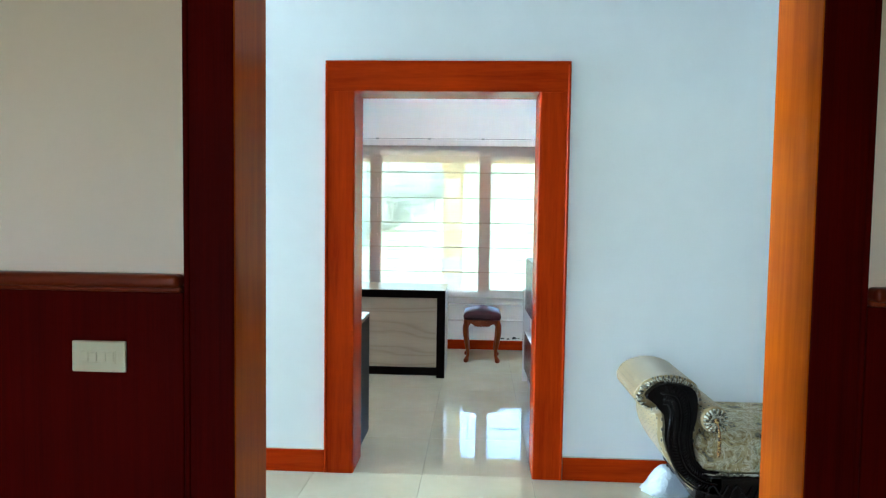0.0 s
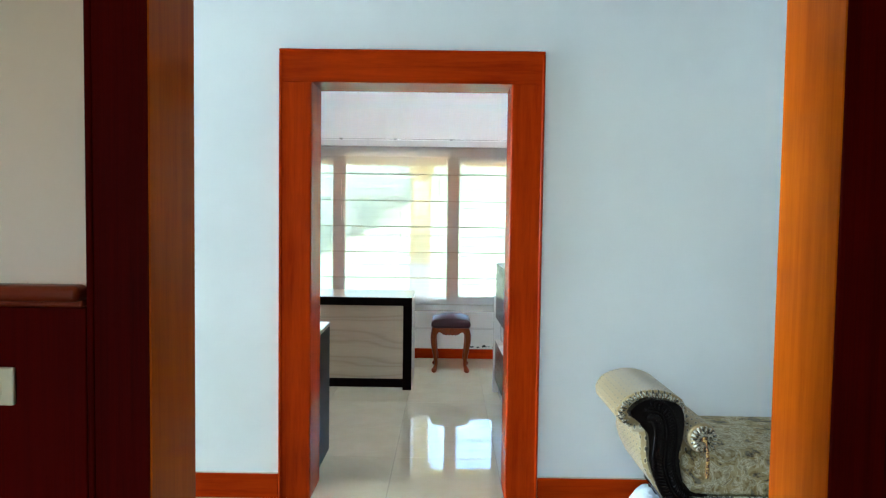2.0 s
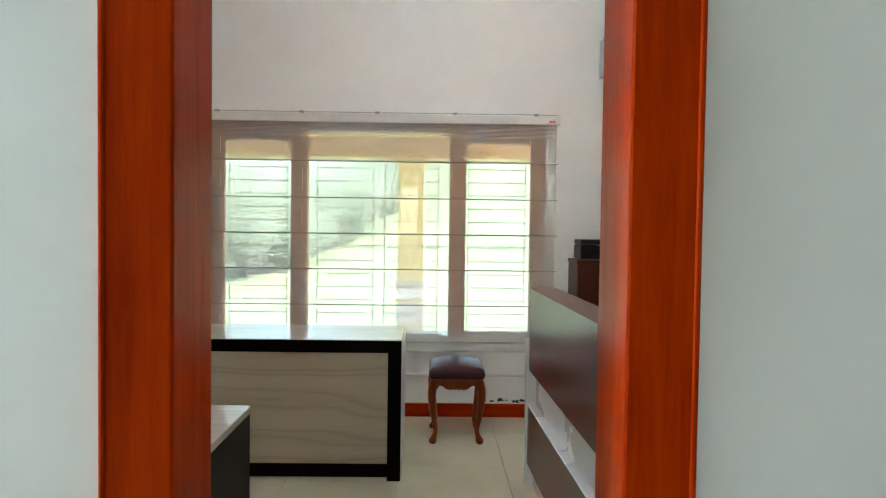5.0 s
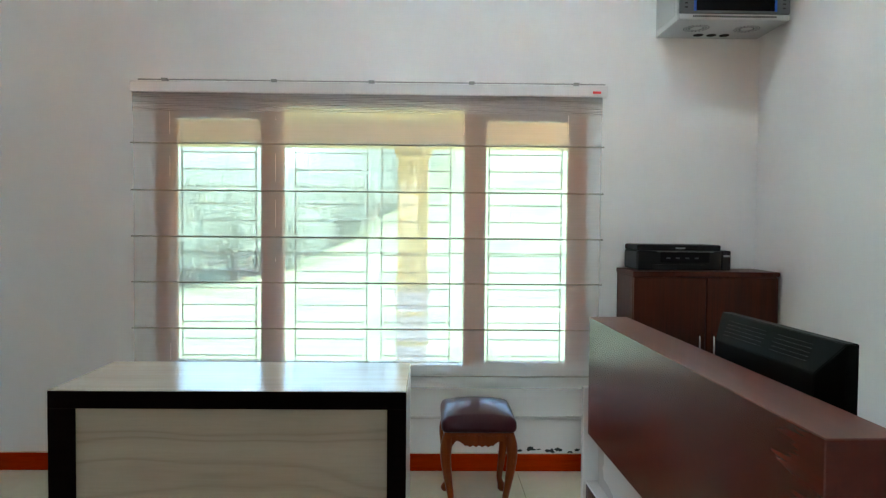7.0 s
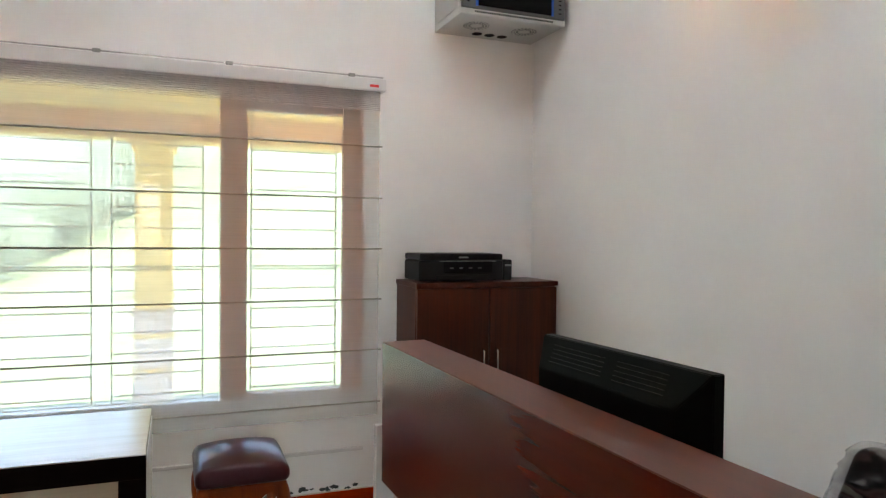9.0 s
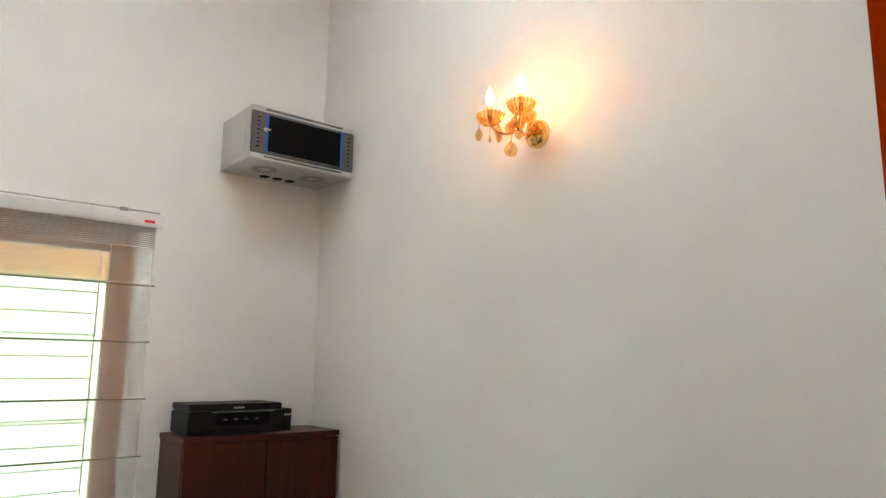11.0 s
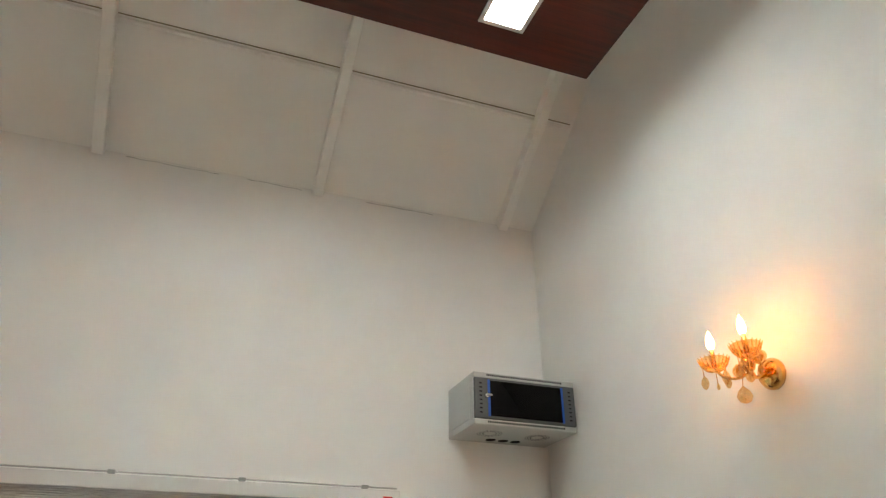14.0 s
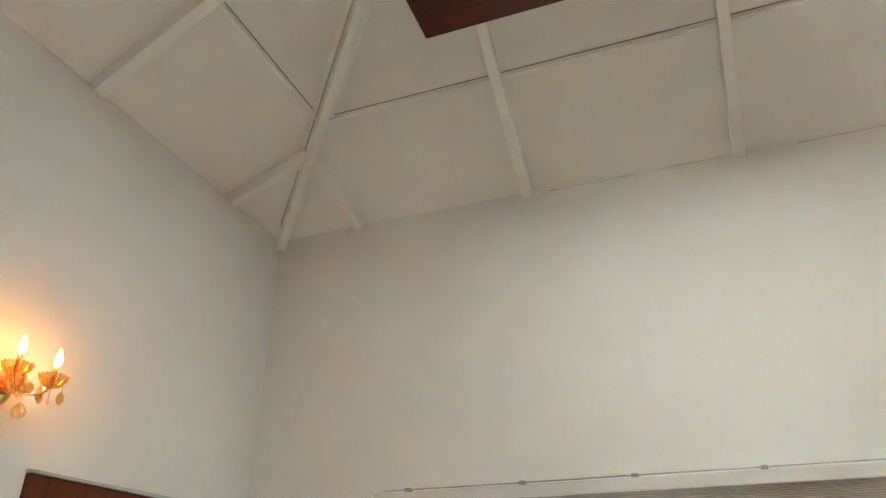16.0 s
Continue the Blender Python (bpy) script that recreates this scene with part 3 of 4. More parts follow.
# baseboards and panelling
def baseboard(x0, x1, y0, y1, h=0.125):
    return structure("baseboard", box(x0, x1, y0, y1, 0, h, 0.004), teak_x, "orange-brown varnished wooden skirting board", "baseboard")


for x0, x1, y0, z in ((HALL_W, -0.653, 0.009, 0.125), (0.653, HALL_E, 0.009, 0.125), (W_OFF, E_OFF, N_OFF - 0.010, 0.098)):
    structure("trim", box(x0, x1, y0, y0 + 0.010, z, z + 0.004, 0.0015, 1), filler, "thin cream line of filler above the skirting", "trim")
baseboard(HALL_W, -0.653, 0.003, 0.02)
baseboard(0.653, HALL_E, 0.003, 0.02)
baseboard(W_OFF, E_OFF, N_OFF - 0.016, N_OFF, 0.098)
structure("baseboard", box(W_OFF, W_OFF + 0.016, S_OFF, 1.99, 0, 0.118, 0.004), teak_side, "orange-brown varnished wooden skirting board", "baseboard")
structure("baseboard", box(E_OFF - 0.016, E_OFF, S_OFF, N_OFF - 0.018, 0, 0.118, 0.004), teak_side, "orange-brown varnished wooden skirting board", "baseboard")
for x0, x1 in ((HALL_W, -0.57), (1.123, HALL_E)):
    wainscot = thing("wainscot", ((x0 + x1) / 2, -1.948, 0), "dark red mahogany wall panelling with a moulded rail", "wall panelling", "", "structure")
    h = (x1 - x0) / 2
    part("panel", box(-h, h, -0.012, 0.01, 0, 1.235, 0.002, 1), mahogany, wainscot)
    part("rail_moulding", box(-h, h, -0.045, 0.01, 1.248, 1.283, 0.014, 5), mahogany_x, wainscot)
    part("rail_cove", box(-h, h, -0.026, 0.01, 1.236, 1.252, 0.006, 3), mahogany_x, wainscot)

switch_plate = thing("light_switch", (-0.787, -1.96, 1.068), "cream four-gang light switch plate on dark panelling", "light switch")
part("plate", box(-0.07, 0.07, -0.012, 0, -0.04, 0.04, 0.004, 3), switch_plastic, switch_plate)
part("surround", box(-0.046, 0.046, -0.0135, -0.008, -0.018, 0.016, 0.001, 1), switch_plastic, switch_plate)
for k in range(4):
    bm = box(-0.0088, 0.0088, -0.0165, -0.012, -0.0125, 0.0125, 0.0015, 2)
    bmesh.ops.rotate(bm, verts=bm.verts, cent=(0, -0.012, 0), matrix=Matrix.Rotation(radians(2.5 if k == 1 else -2.5), 3, "X"))
    bmesh.ops.translate(bm, verts=bm.verts, vec=((k - 1.5) * 0.0225, 0, 0))
    part("rocker", bm, switch_plastic, switch_plate)

cover = thing("junction_cover", (1.968, 0.02, 1.977), "round white plastic junction cover on the hall wall", "junction cover")
part("disc", lathe([(0.042, 0.0), (0.042, -0.006), (0.036, -0.012), (0.01, -0.014)], 24, "y"), white_lam, cover, smooth=True)
for s in (-1, 1):
    bm = lathe([(0.004, -0.013), (0.003, -0.016)], 8, "y")
    bmesh.ops.translate(bm, verts=bm.verts, vec=(s * 0.012, 0, 0))
    part("screw", bm, dull_steel, cover)

# ---- office window ----
win = thing("window_1", (0, N_OFF, 0), "wide brown wooden three-light window with a steel grille", "window", "", "structure")
part("frame_head", box(-1.545, 0.866, 0.0, 0.09, 2.05, 2.11, 0.004), window_wood, win)
part("frame_sill", box(-1.545, 0.866, -0.004, 0.12, 0.555, 0.602, 0.004), white_lam, win, "white painted sill")
for a, b in ((-1.545, -1.45), (-0.955, -0.845), (0.18, 0.29), (0.775, 0.866)):
    part("frame_post", box(a, b, 0.0, 0.09, 0.585, 2.05, 0.004), window_wood, win)
for a, b in ((-1.45, -0.955), (0.29, 0.775)):
    part("sash_top", box(a, b, 0.015, 0.06, 1.985, 2.05, 0.004), window_wood, win)
    part("sash_bottom", box(a, b, 0.015, 0.06, 0.585, 0.62, 0.004), window_wood, win)
    part("sash_stile", box(a, a + 0.009, 0.015, 0.06, 0.62, 1.985, 0.003), window_wood, win)
    part("sash_stile", box(b - 0.009, b, 0.015, 0.06, 0.62, 1.985, 0.003), window_wood, win)
for a, b, z0, z1 in ((-1.441, -0.964, 0.62, 1.985), (-0.845, 0.18, 0.602, 2.05), (0.299, 0.766, 0.62, 1.985)):
    g = part("pane", box(a, b, 0.035, 0.04, z0, z1), window_glass, win)
    g.visible_shadow = False


def grille_bay(verts, level_spans, parent):
    """Square steel bars on the room face of the frame, with long fixing bars that lap the posts."""
    z0, z1, step = 0.598, 2.03, 0.0945
    for x in verts:
        part("grille_upright", box(x - 0.003, x + 0.003, -0.012, -0.005, z0, z1), grille_mat, parent)
    for a, b in level_spans:
        z = z0 + step * 0.6
        while z < 1.84:
            part("grille_bar", box(a, b, -0.011, -0.004, z - 0.003, z + 0.003), grille_mat, parent)
            z += step
    for z in (z0 + 0.022, 1.235, 1.845, 1.975):
        part("fixing_bar", box(verts[0] - 0.075, verts[-1] + 0.075, -0.013, -0.0005, z - 0.003, z + 0.003), grille_mat, parent)


grille_bay((-1.394, -0.985), ((-1.394, -0.985),), win)
grille_bay((-0.766, -0.366, -0.285, 0.098), ((-0.766, -0.366), (-0.285, 0.098)), win)
grille_bay((0.315, 0.722), ((0.315, 0.722),), win)

# roman blind
blind = thing("roman_blind", (-0.35, N_OFF, 2.12), "sheer white roman blind with thin horizontal rods, lowered", "blind")
part("head_rail", box(-1.305, 1.31, -0.075, 0, -0.013, 0.045, 0.005), white_lam, blind)
part("tag", box(1.225, 1.27, -0.078, -0.074, 0.002, 0.015), red_plastic, blind, "small red maker's tag")
levels = [-0.003, -0.287, -0.546, -0.800, -1.053, -1.309, -1.571, -1.64]
for i, (a, b) in enumerate(zip(levels, levels[1:])):
    part("fabric_fold", quad_sheet([(-1.30, -0.045, a), (1.285, -0.045, a), (1.285, -0.045, b), (-1.30, -0.045, b)], 40, 6,
         lambda u, v, i=i: 0.004 * math.sin(3.1416 * v) + 0.002 * math.sin(u * 21 + i)), sheer_fabric, blind, smooth=True)
    if i == 6:
        break
    part("rod", tube([(-1.31, -0.05, b), (1.298, -0.05, b)], 0.004, 8), rod_mat, blind)
part("pleated_heading", quad_sheet([(-1.30, -0.052, -0.004), (1.285, -0.052, -0.004), (1.285, -0.052, -0.115), (-1.30, -0.052, -0.115)], 4, 64,
     lambda u, v: 0.0035 * math.sin(v * 75)), sheer_fabric, blind, smooth=True)
for x in (-1.1, -0.52, 0.52, 1.1):
    part("lift_cord", tube([(x, -0.04, -0.01), (x, -0.04, -1.545)], 0.0012, 5), white_lam, blind)

rail = thing("curtain_wire", (0, N_OFF, 2.179), "thin chrome curtain rod on small brackets", "curtain rod")
part("rod", tube([(-1.62, -0.045, 0), (0.95, -0.045, 0)], 0.004, 8), chrome, rail)
for x in (-1.476, -0.878, -0.343, 0.21, 0.789):
    bm = box(x - 0.016, x + 0.016, -0.055, -0.035, -0.008, 0.008, 0.003)
    add_box(bm, x - 0.008, x + 0.008, -0.04, 0, -0.006, 0.006)
    part("bracket", bm, dull_steel, rail)

conduit = thing("cable_conduit", (0.35, N_OFF, 0.306), "slim white cable conduit along the wall", "conduit")
part("trunking", box(-0.5, 0.52, -0.014, 0, -0.009, 0.009, 0.003), white_lam, conduit)

rng = random.Random(4)
for k in range(9):
    x = 0.40 + k * 0.055 + rng.uniform(-0.01, 0.01)
    bm = bmesh.new()
    n = 11
    r = rng.uniform(0.006, 0.017)
    z = 0.111 + rng.uniform(-0.004, 0.012)
    vs = [bm.verts.new((1.9 * r * math.cos(2 * math.pi * i / n) * rng.uniform(0.5, 1.2), 0, r * math.sin(2 * math.pi * i / n) * rng.uniform(0.3, 1.1))) for i in range(n)]
    f = bm.faces.new(vs)
    ex = bmesh.ops.extrude_face_region(bm, geom=[f])
    bmesh.ops.translate(bm, verts=[v for v in ex["geom"] if isinstance(v, bmesh.types.BMVert)], vec=(0, -0.002, 0))
    bmesh.ops.recalc_face_normals(bm, faces=bm.faces)
    ob = part("mould_patch", bm, mould)
    ob.location = (x, N_OFF, z)
    tagged(ob, "dark flaking mould patch on white paint above the skirting", "stain", "mould above the skirting")

# hairline cracks where the wall meets the ceiling
rng = random.Random(12)
for x0, x1 in ((-0.62, -0.12), (0.02, 0.34), (0.72, 1.15)):
    pts, x = [], x0
    while x < x1:
        pts.append((x, N_OFF - 0.001, EAVE - 0.016 + rng.uniform(-0.004, 0.004)))
        x += rng.uniform(0.02, 0.05)
    ob = part("crack", tube(pts, [rng.uniform(0.0003, 0.0013) for _ in pts], 5), mould)
    tagged(ob, "hairline dark crack in white paint along the wall top", "crack", "cracks along the wall top")

# ---- office furniture ----
# pale desk with a dark frame
desk = thing("office_desk", (-0.768, 2.175, 0), "pale wood-grain office desk with a dark wenge frame", "desk")
L, D, H = 0.672, 0.545, 0.765
part("top_frame", box(-L, L, 0, 0.03, 0.694, H - 0.004, 0.002, 1), wenge, desk)
part("side_frame", box(-L, -L + 0.10, 0, 0.03, 0, 0.694, 0.002, 1), wenge, desk)
part("side_frame", box(L - 0.072, L, 0, 0.03, 0, 0.694, 0.002, 1), wenge, desk)
part("bottom_frame", box(-L + 0.10, L - 0.072, 0, 0.03, 0.022, 0.092, 0.002, 1), wenge, desk)
part("front_panel", box(-L + 0.10, L - 0.072, 0.012, 0.026, 0.092, 0.694), ash_panel, desk, "pale ash panel with flowing grain")
part("side_panel", box(-L, -L + 0.025, 0.03, D, 0, H - 0.026, 0.002, 1), white_lam, desk)
part("side_panel", box(L - 0.025, L, 0.03, D, 0, H - 0.026, 0.002, 1), white_lam, desk)
part("worktop", box(-L + 0.002, L - 0.002, 0.03, D, H - 0.026, H - 0.001, 0.002, 1), desk_top, desk, "pale worktop")
part("worktop_skin", box(-L + 0.001, L - 0.001, 0.001, 0.03, H - 0.004, H - 0.001), desk_top, desk)

# low cabinet beside the doorway
low = thing("low_cabinet", (-0.972, 0.462, 0), "dark brown low cabinet with a pale top beside the doorway", "cabinet")
part("body", box(-0.45, 0.45, -0.185, 0.285, 0, 0.757, 0.003), wenge_z, low)
part("top", box(-0.455, 0.452, -0.188, 0.29, 0.757, 0.782, 0.003), desk_top, low, "pale laminate top")

# reception counter
ctr = thing("reception_counter", (0.622, 0.675, 0), "cherry laminate reception counter with white recessed bands", "counter", "", "", 1.54)
CL = 1.456
part("upper_panel", box(0, 0.14, 0, CL, 0.62, 1.0565, 0.002, 1), cherry, ctr)
part("counter_top", box(0.0005, 0.1395, 0.0005, CL - 0.0005, 1.0545, 1.058, 0.001, 1), cherry_top, ctr)
part("recess", box(0.04, 0.13, 0.01, CL - 0.005, 0.435, 0.62), white_lam, ctr, "white recessed band")
part("ledge", box(0.0, 0.13, 0.01, CL + 0.02, 0.425, 0.435, 0.002, 1), white_lam, ctr)
part("lower_panel", box(0.0, 0.13, 0.0, CL + 0.015, 0.115, 0.425, 0.002, 1), cherry, ctr)
part("plinth", box(0.03, 0.13, 0.01, CL - 0.005, 0, 0.115), white_lam, ctr)
part("end_panel", box(-0.012, 0.10, CL + 0.021, CL + 0.046, 0, 0.79, 0.002, 1), white_lam, ctr)
part("worktop", box(0.14, 0.62, 0, CL, 0.72, 0.745, 0.002, 1), cherry_top, ctr)
part("side_panel", box(0.14, 0.60, 0.0, 0.02, 0, 0.72), cherry, ctr)
part("side_panel", box(0.14, 0.60, CL - 0.02, CL, 0, 0.72), cherry, ctr)

# monitor seen from behind
mon = thing("computer_monitor", (0.835, 1.303, 0.745), "black computer monitor on the counter desk, back turned", "monitor", "", "", 3.6)
bm = bmesh.new()
yl, yr, zb, zt = -0.272, 0.272, 0.05, 0.403
front = [(0.05, yl, zb), (0.05, yr, zb), (0.05, yr, zt), (0.05, yl, zt)]
mid = [(0.022, yl, zb), (0.022, yr, zb), (0.022, yr, zt), (0.022, yl, zt)]
back = [(-0.012, yl + 0.06, zb + 0.05), (-0.012, yr - 0.03, zb + 0.05), (-0.012, yr - 0.03, zt - 0.075), (-0.012, yl + 0.06, zt - 0.075)]
rs = [[bm.verts.new(p) for p in r] for r in (front, mid, back)]
for a, b in zip(rs, rs[1:]):
    for k in range(4):
        bm.faces.new((a[k], a[(k + 1) % 4], b[(k + 1) % 4], b[k]))
bm.faces.new(rs[0][::-1])
bm.faces.new(rs[2])
bmesh.ops.recalc_face_normals(bm, faces=bm.faces)
bmesh.ops.bevel(bm, geom=bm.edges[:], offset=0.002, segments=2, affect="EDGES")
part("housing", bm, monitor_plastic, mon)
part("screen", box(0.05, 0.053, yl + 0.015, yr - 0.015, zb + 0.015, zt - 0.015), black_gloss, mon)
for k in range(5):
    f = (k + 2) / 8
    x = 0.022 - 0.034 * f
    z = zt - 0.075 * f
    for y0, y1 in ((yl + 0.10, -0.02), (0.02, yr - 0.06)):
        part("vent_rib", box(x - 0.001, x + 0.002, y0, y1, z - 0.0012, z + 0.0012), black_plastic, mon)
part("neck", box(-0.01, 0.02, -0.04, 0.04, 0.01, 0.09, 0.005), black_plastic, mon)
part("base", lathe([(0.11, 0), (0.11, 0.008), (0.09, 0.014), (0.02, 0.018)], 24), black_plastic, mon, smooth=True)

# storage cabinet and printer
cab = thing("storage_cabinet", (1.425, N_OFF, 0), "dark walnut two-door storage cabinet against the wall", "cabinet")
part("body", box(-0.38, 0.38, -0.305, -0.004, 0, 1.138, 0.002, 1), walnut, cab)
part("top", box(-0.385, 0.385, -0.328, -0.004, 1.139, 1.163, 0.003), walnut, cab)
for a, b, hx_ in ((-0.378, -0.003, -0.037), (0.003, 0.378, 0.037)):
    d = part("door", box(a, b, -0.325, -0.307, 0.06, 1.133, 0.002, 1), walnut, cab)
    part("handle", tube([(hx_, -0.327, 0.835), (hx_, -0.345, 0.825), (hx_, -0.345, 0.70), (hx_, -0.327, 0.69)], 0.005, 8), chrome, d, "slim chrome bar handle", True)

prn = thing("inkjet_printer", (1.30, 3.31, 1.163), "black inkjet printer with a side ink tank, on the cabinet", "printer")
part("body", box(-0.225, 0.225, -0.12, 0.12, 0.004, 0.105, 0.012, 3), black_plastic, prn)
part("scanner_lid", box(-0.222, 0.222, -0.118, 0.12, 0.107, 0.138, 0.008, 3), black_plastic, prn)
part("control_panel", box(-0.10, 0.16, -0.126, -0.118, 0.045, 0.10, 0.003), black_gloss, prn)
part("trim", box(-0.12, 0.18, -0.123, -0.119, 0.099, 0.103), dull_steel, prn)
part("badge", box(-0.02, 0.03, -0.122, -0.117, 0.116, 0.124), dull_steel, prn)
part("paper_tray", box(-0.14, 0.14, -0.13, -0.118, 0.008, 0.034, 0.004), black_plastic, prn)
part("ink_tank", box(0.23, 0.278, -0.11, 0.08, 0.004, 0.108, 0.006, 3), black_plastic, prn)
part("tank_label", box(0.238, 0.272, -0.113, -0.109, 0.075, 0.085), dull_steel, prn)
for k in range(4):
    part("button", box(-0.07 + k * 0.05, -0.05 + k * 0.05, -0.129, -0.125, 0.064, 0.072, 0.001, 1), metal_dark, prn)

# wall rack
rack = thing("network_rack", (1.525, N_OFF, 2.45), "small grey steel wall-mounted network rack with a dark glass door", "network rack")
RW, RD, RH = 0.285, 0.36, 0.265
part("body", box(-RW, RW, -RD + 0.02, 0, 0, RH, 0.004), metal_grey, rack)
part("bottom_lip", box(-RW, RW, -RD, -RD + 0.02, 0.0, 0.028, 0.004), metal_grey, rack)
part("top_lip", box(-RW, RW, -RD, -RD + 0.02, RH - 0.028, RH, 0.004), metal_grey, rack)
door = part("door", box(-RW + 0.004, RW - 0.004, -RD - 0.006, -RD + 0.012, 0.03, RH - 0.03, 0.002, 1), metal_dark, rack, "dark grey framed door")
part("glass", box(-0.20, 0.20, -RD - 0.009, -RD - 0.005, 0.043, RH - 0.043), black_gloss, door, "smoked glass pane")
for s in (-1, 1):
    part("blue_strip", box(min(s * 0.20, s * 0.212), max(s * 0.20, s * 0.212), -RD - 0.01, -RD - 0.005, 0.04, RH - 0.04), blue_plastic, door)
    for k in range(8):
        z = 0.055 + k * 0.021
        part("vent_slot", box(s * 0.25 - 0.007, s * 0.25 + 0.007, -RD - 0.0075, -RD - 0.005, z, z + 0.006), dark_hole, door)
bm = lathe([(0.013, -RD - 0.006), (0.013, -RD - 0.018), (0.008, -RD - 0.024)], 16, "y")
bmesh.ops.translate(bm, verts=bm.verts, vec=(-0.218, 0, RH / 2 + 0.01))
part("lock", bm, chrome, door, smooth=True)
part("lock_lever", box(-0.226, -0.196, -RD - 0.03, -RD - 0.022, RH / 2 + 0.004, RH / 2 + 0.016, 0.003, 2), chrome, door, "small chrome lock lever")
for z in (0.010, RH - 0.018):
    for k in range(44):
        x = -0.21 + k * 0.42 / 43
        part("vent_slot", box(x - 0.003, x + 0.003, -RD - 0.0015, -RD + 0.001, z, z + 0.010), dark_hole, rack)
for x in (-0.135, 0.135):
    for k in range(20):
        a = 2 * math.pi * k / 20
        for r in (0.036, 0.05, 0.063):
            bm = box(-0.003, 0.003, -0.004, 0.004, -0.0012, 0.001)
            bmesh.ops.rotate(bm, verts=bm.verts, cent=(0, 0, 0), matrix=Matrix.Rotation(a, 3, "Z"))
            bmesh.ops.translate(bm, verts=bm.verts, vec=(x + r * math.sin(a), -0.20 + r * math.cos(a), 0))
            part("fan_slot", bm, metal_dark, rack)
for k in range(3):
    bm = lathe([(0.027, -0.0015), (0.027, 0.001)], 20)
    bmesh.ops.translate(bm, verts=bm.verts, vec=(-0.075 + k * 0.072, -0.075, 0))
    part("cable_hole", bm, dark_hole, rack)
part("side_panel", box(-RW - 0.003, -RW + 0.001, -RD + 0.06, -0.05, 0.035, RH - 0.035, 0.001, 1), metal_grey, rack)


# wall sconces
def sconce(name, loc, rz, label):
    th = thing(name, loc, label, "wall lamp", "gold candle sconces", "", rz)
    part("backplate", lathe([(0.055, 0.0), (0.056, -0.012), (0.045, -0.03), (0.018, -0.04)], 24, "x"), brass, th, "polished gold round backplate", True)
    part("stem", tube(curve_points([(-0.03, 0, 0), (-0.08, 0, -0.02), (-0.12, 0, 0.01), (-0.125, 0, 0.05)], 5), 0.006, 8), brass, th, smooth=True)
    for s in (-1, 1):
        arm = part("arm", tube(curve_points([(-0.10, 0, 0.0), (-0.13, s * 0.03, -0.02), (-0.165, s * 0.06, -0.01), (-0.18, s * 0.08, 0.022)], 6), 0.005, 8), brass, th, smooth=True)
        cx, cy = -0.18, s * 0.08
        bm = lathe([(0.008, 0.012), (0.028, 0.018), (0.044, 0.036), (0.053, 0.058), (0.048, 0.056), (0.03, 0.03), (0.006, 0.026)], 32)
        for i, v in enumerate(bm.verts):
            if (i % 32) % 2:
                v.co.x *= 0.88
                v.co.y *= 0.88
        bmesh.ops.translate(bm, verts=bm.verts, vec=(cx, cy, 0))
        part("glass_cup", bm, amber_glass, arm, "fluted amber glass cup")
        for k in range(20):
            a = 2 * math.pi * k / 20
            rib = [(cx + q * math.cos(a), cy + q * math.sin(a), z) for q, z in ((0.01, 0.013), (0.03, 0.02), (0.045, 0.037), (0.055, 0.062))]
            part("cup_rib", tube(rib, [0.0012, 0.0014, 0.0014, 0.0018], 5), brass, arm)
        bm = lathe([(0.008, 0.026), (0.008, 0.096)], 12)
        bmesh.ops.translate(bm, verts=bm.verts, vec=(cx, cy, 0))
        part("candle_sleeve", bm, brass, arm, smooth=True)
        bm = lathe([(0.008, 0.096), (0.0135, 0.108), (0.0145, 0.12), (0.011, 0.14), (0.005, 0.156), (0.001, 0.166)], 16)
        bmesh.ops.translate(bm, verts=bm.verts, vec=(cx, cy, 0))
        part("bulb", bm, bulb_glow, arm, "lit candle-shaped bulb", True)
        for dx, dy, dz, r in ((0.047, 0.0, 0.0, 0.017), (-0.044, s * 0.012, -0.006, 0.019), (0.0, -s * 0.045, 0.004, 0.02), (0.0, 0.0, -0.03, 0.009)):
            part("crystal_chain", tube([(cx + dx, cy + dy, 0.046), (cx + dx, cy + dy, dz)], 0.0014, 5), brass, arm)
            bm = lathe([(0.002, 0.002), (r * 0.75, -r * 0.6), (r, -r * 1.4), (r * 0.65, -r * 2.1), (0.002, -r * 2.5)], 8)
            for v in bm.verts:
                v.co.x *= 0.5
            bmesh.ops.translate(bm, verts=bm.verts, vec=(cx + dx, cy + dy, dz))
            part("crystal_drop", bm, amber_glass, arm)
    for dx, dy, dz, r in ((-0.075, 0.03, 0.045, 0.028), (-0.075, -0.03, 0.045, 0.028), (-0.06, 0.0, 0.06, 0.03), (-0.1, 0.0, 0.02, 0.026), (-0.13, 0.028, 0.005, 0.024), (-0.13, -0.028, 0.005, 0.024), (-0.06, 0.045, 0.0, 0.022), (-0.06, -0.045, 0.0, 0.022)):
        bm = lathe([(0.003, r), (r * 0.8, r * 0.5), (r, 0.0), (r * 0.75, -r * 0.6), (0.003, -r)], 10)
        for v in bm.verts:
            v.co.x *= 0.6
        bmesh.ops.translate(bm, verts=bm.verts, vec=(dx, dy, dz))
        part("amber_crystal", bm, amber_glass, th, "cut amber crystal")
    part("crystal_chain", tube([(-0.125, 0, 0.05), (-0.15, 0, -0.06)], 0.0015, 5), brass, th)
    bm = lathe([(0.003, 0.03), (0.02, 0.012), (0.026, -0.006), (0.018, -0.022), (0.003, -0.028)], 16)
    bmesh.ops.translate(bm, verts=bm.verts, vec=(-0.15, 0, -0.09))
    part("crystal_ball", bm, amber_glass, th, "clear round crystal pendant", True)
    return th


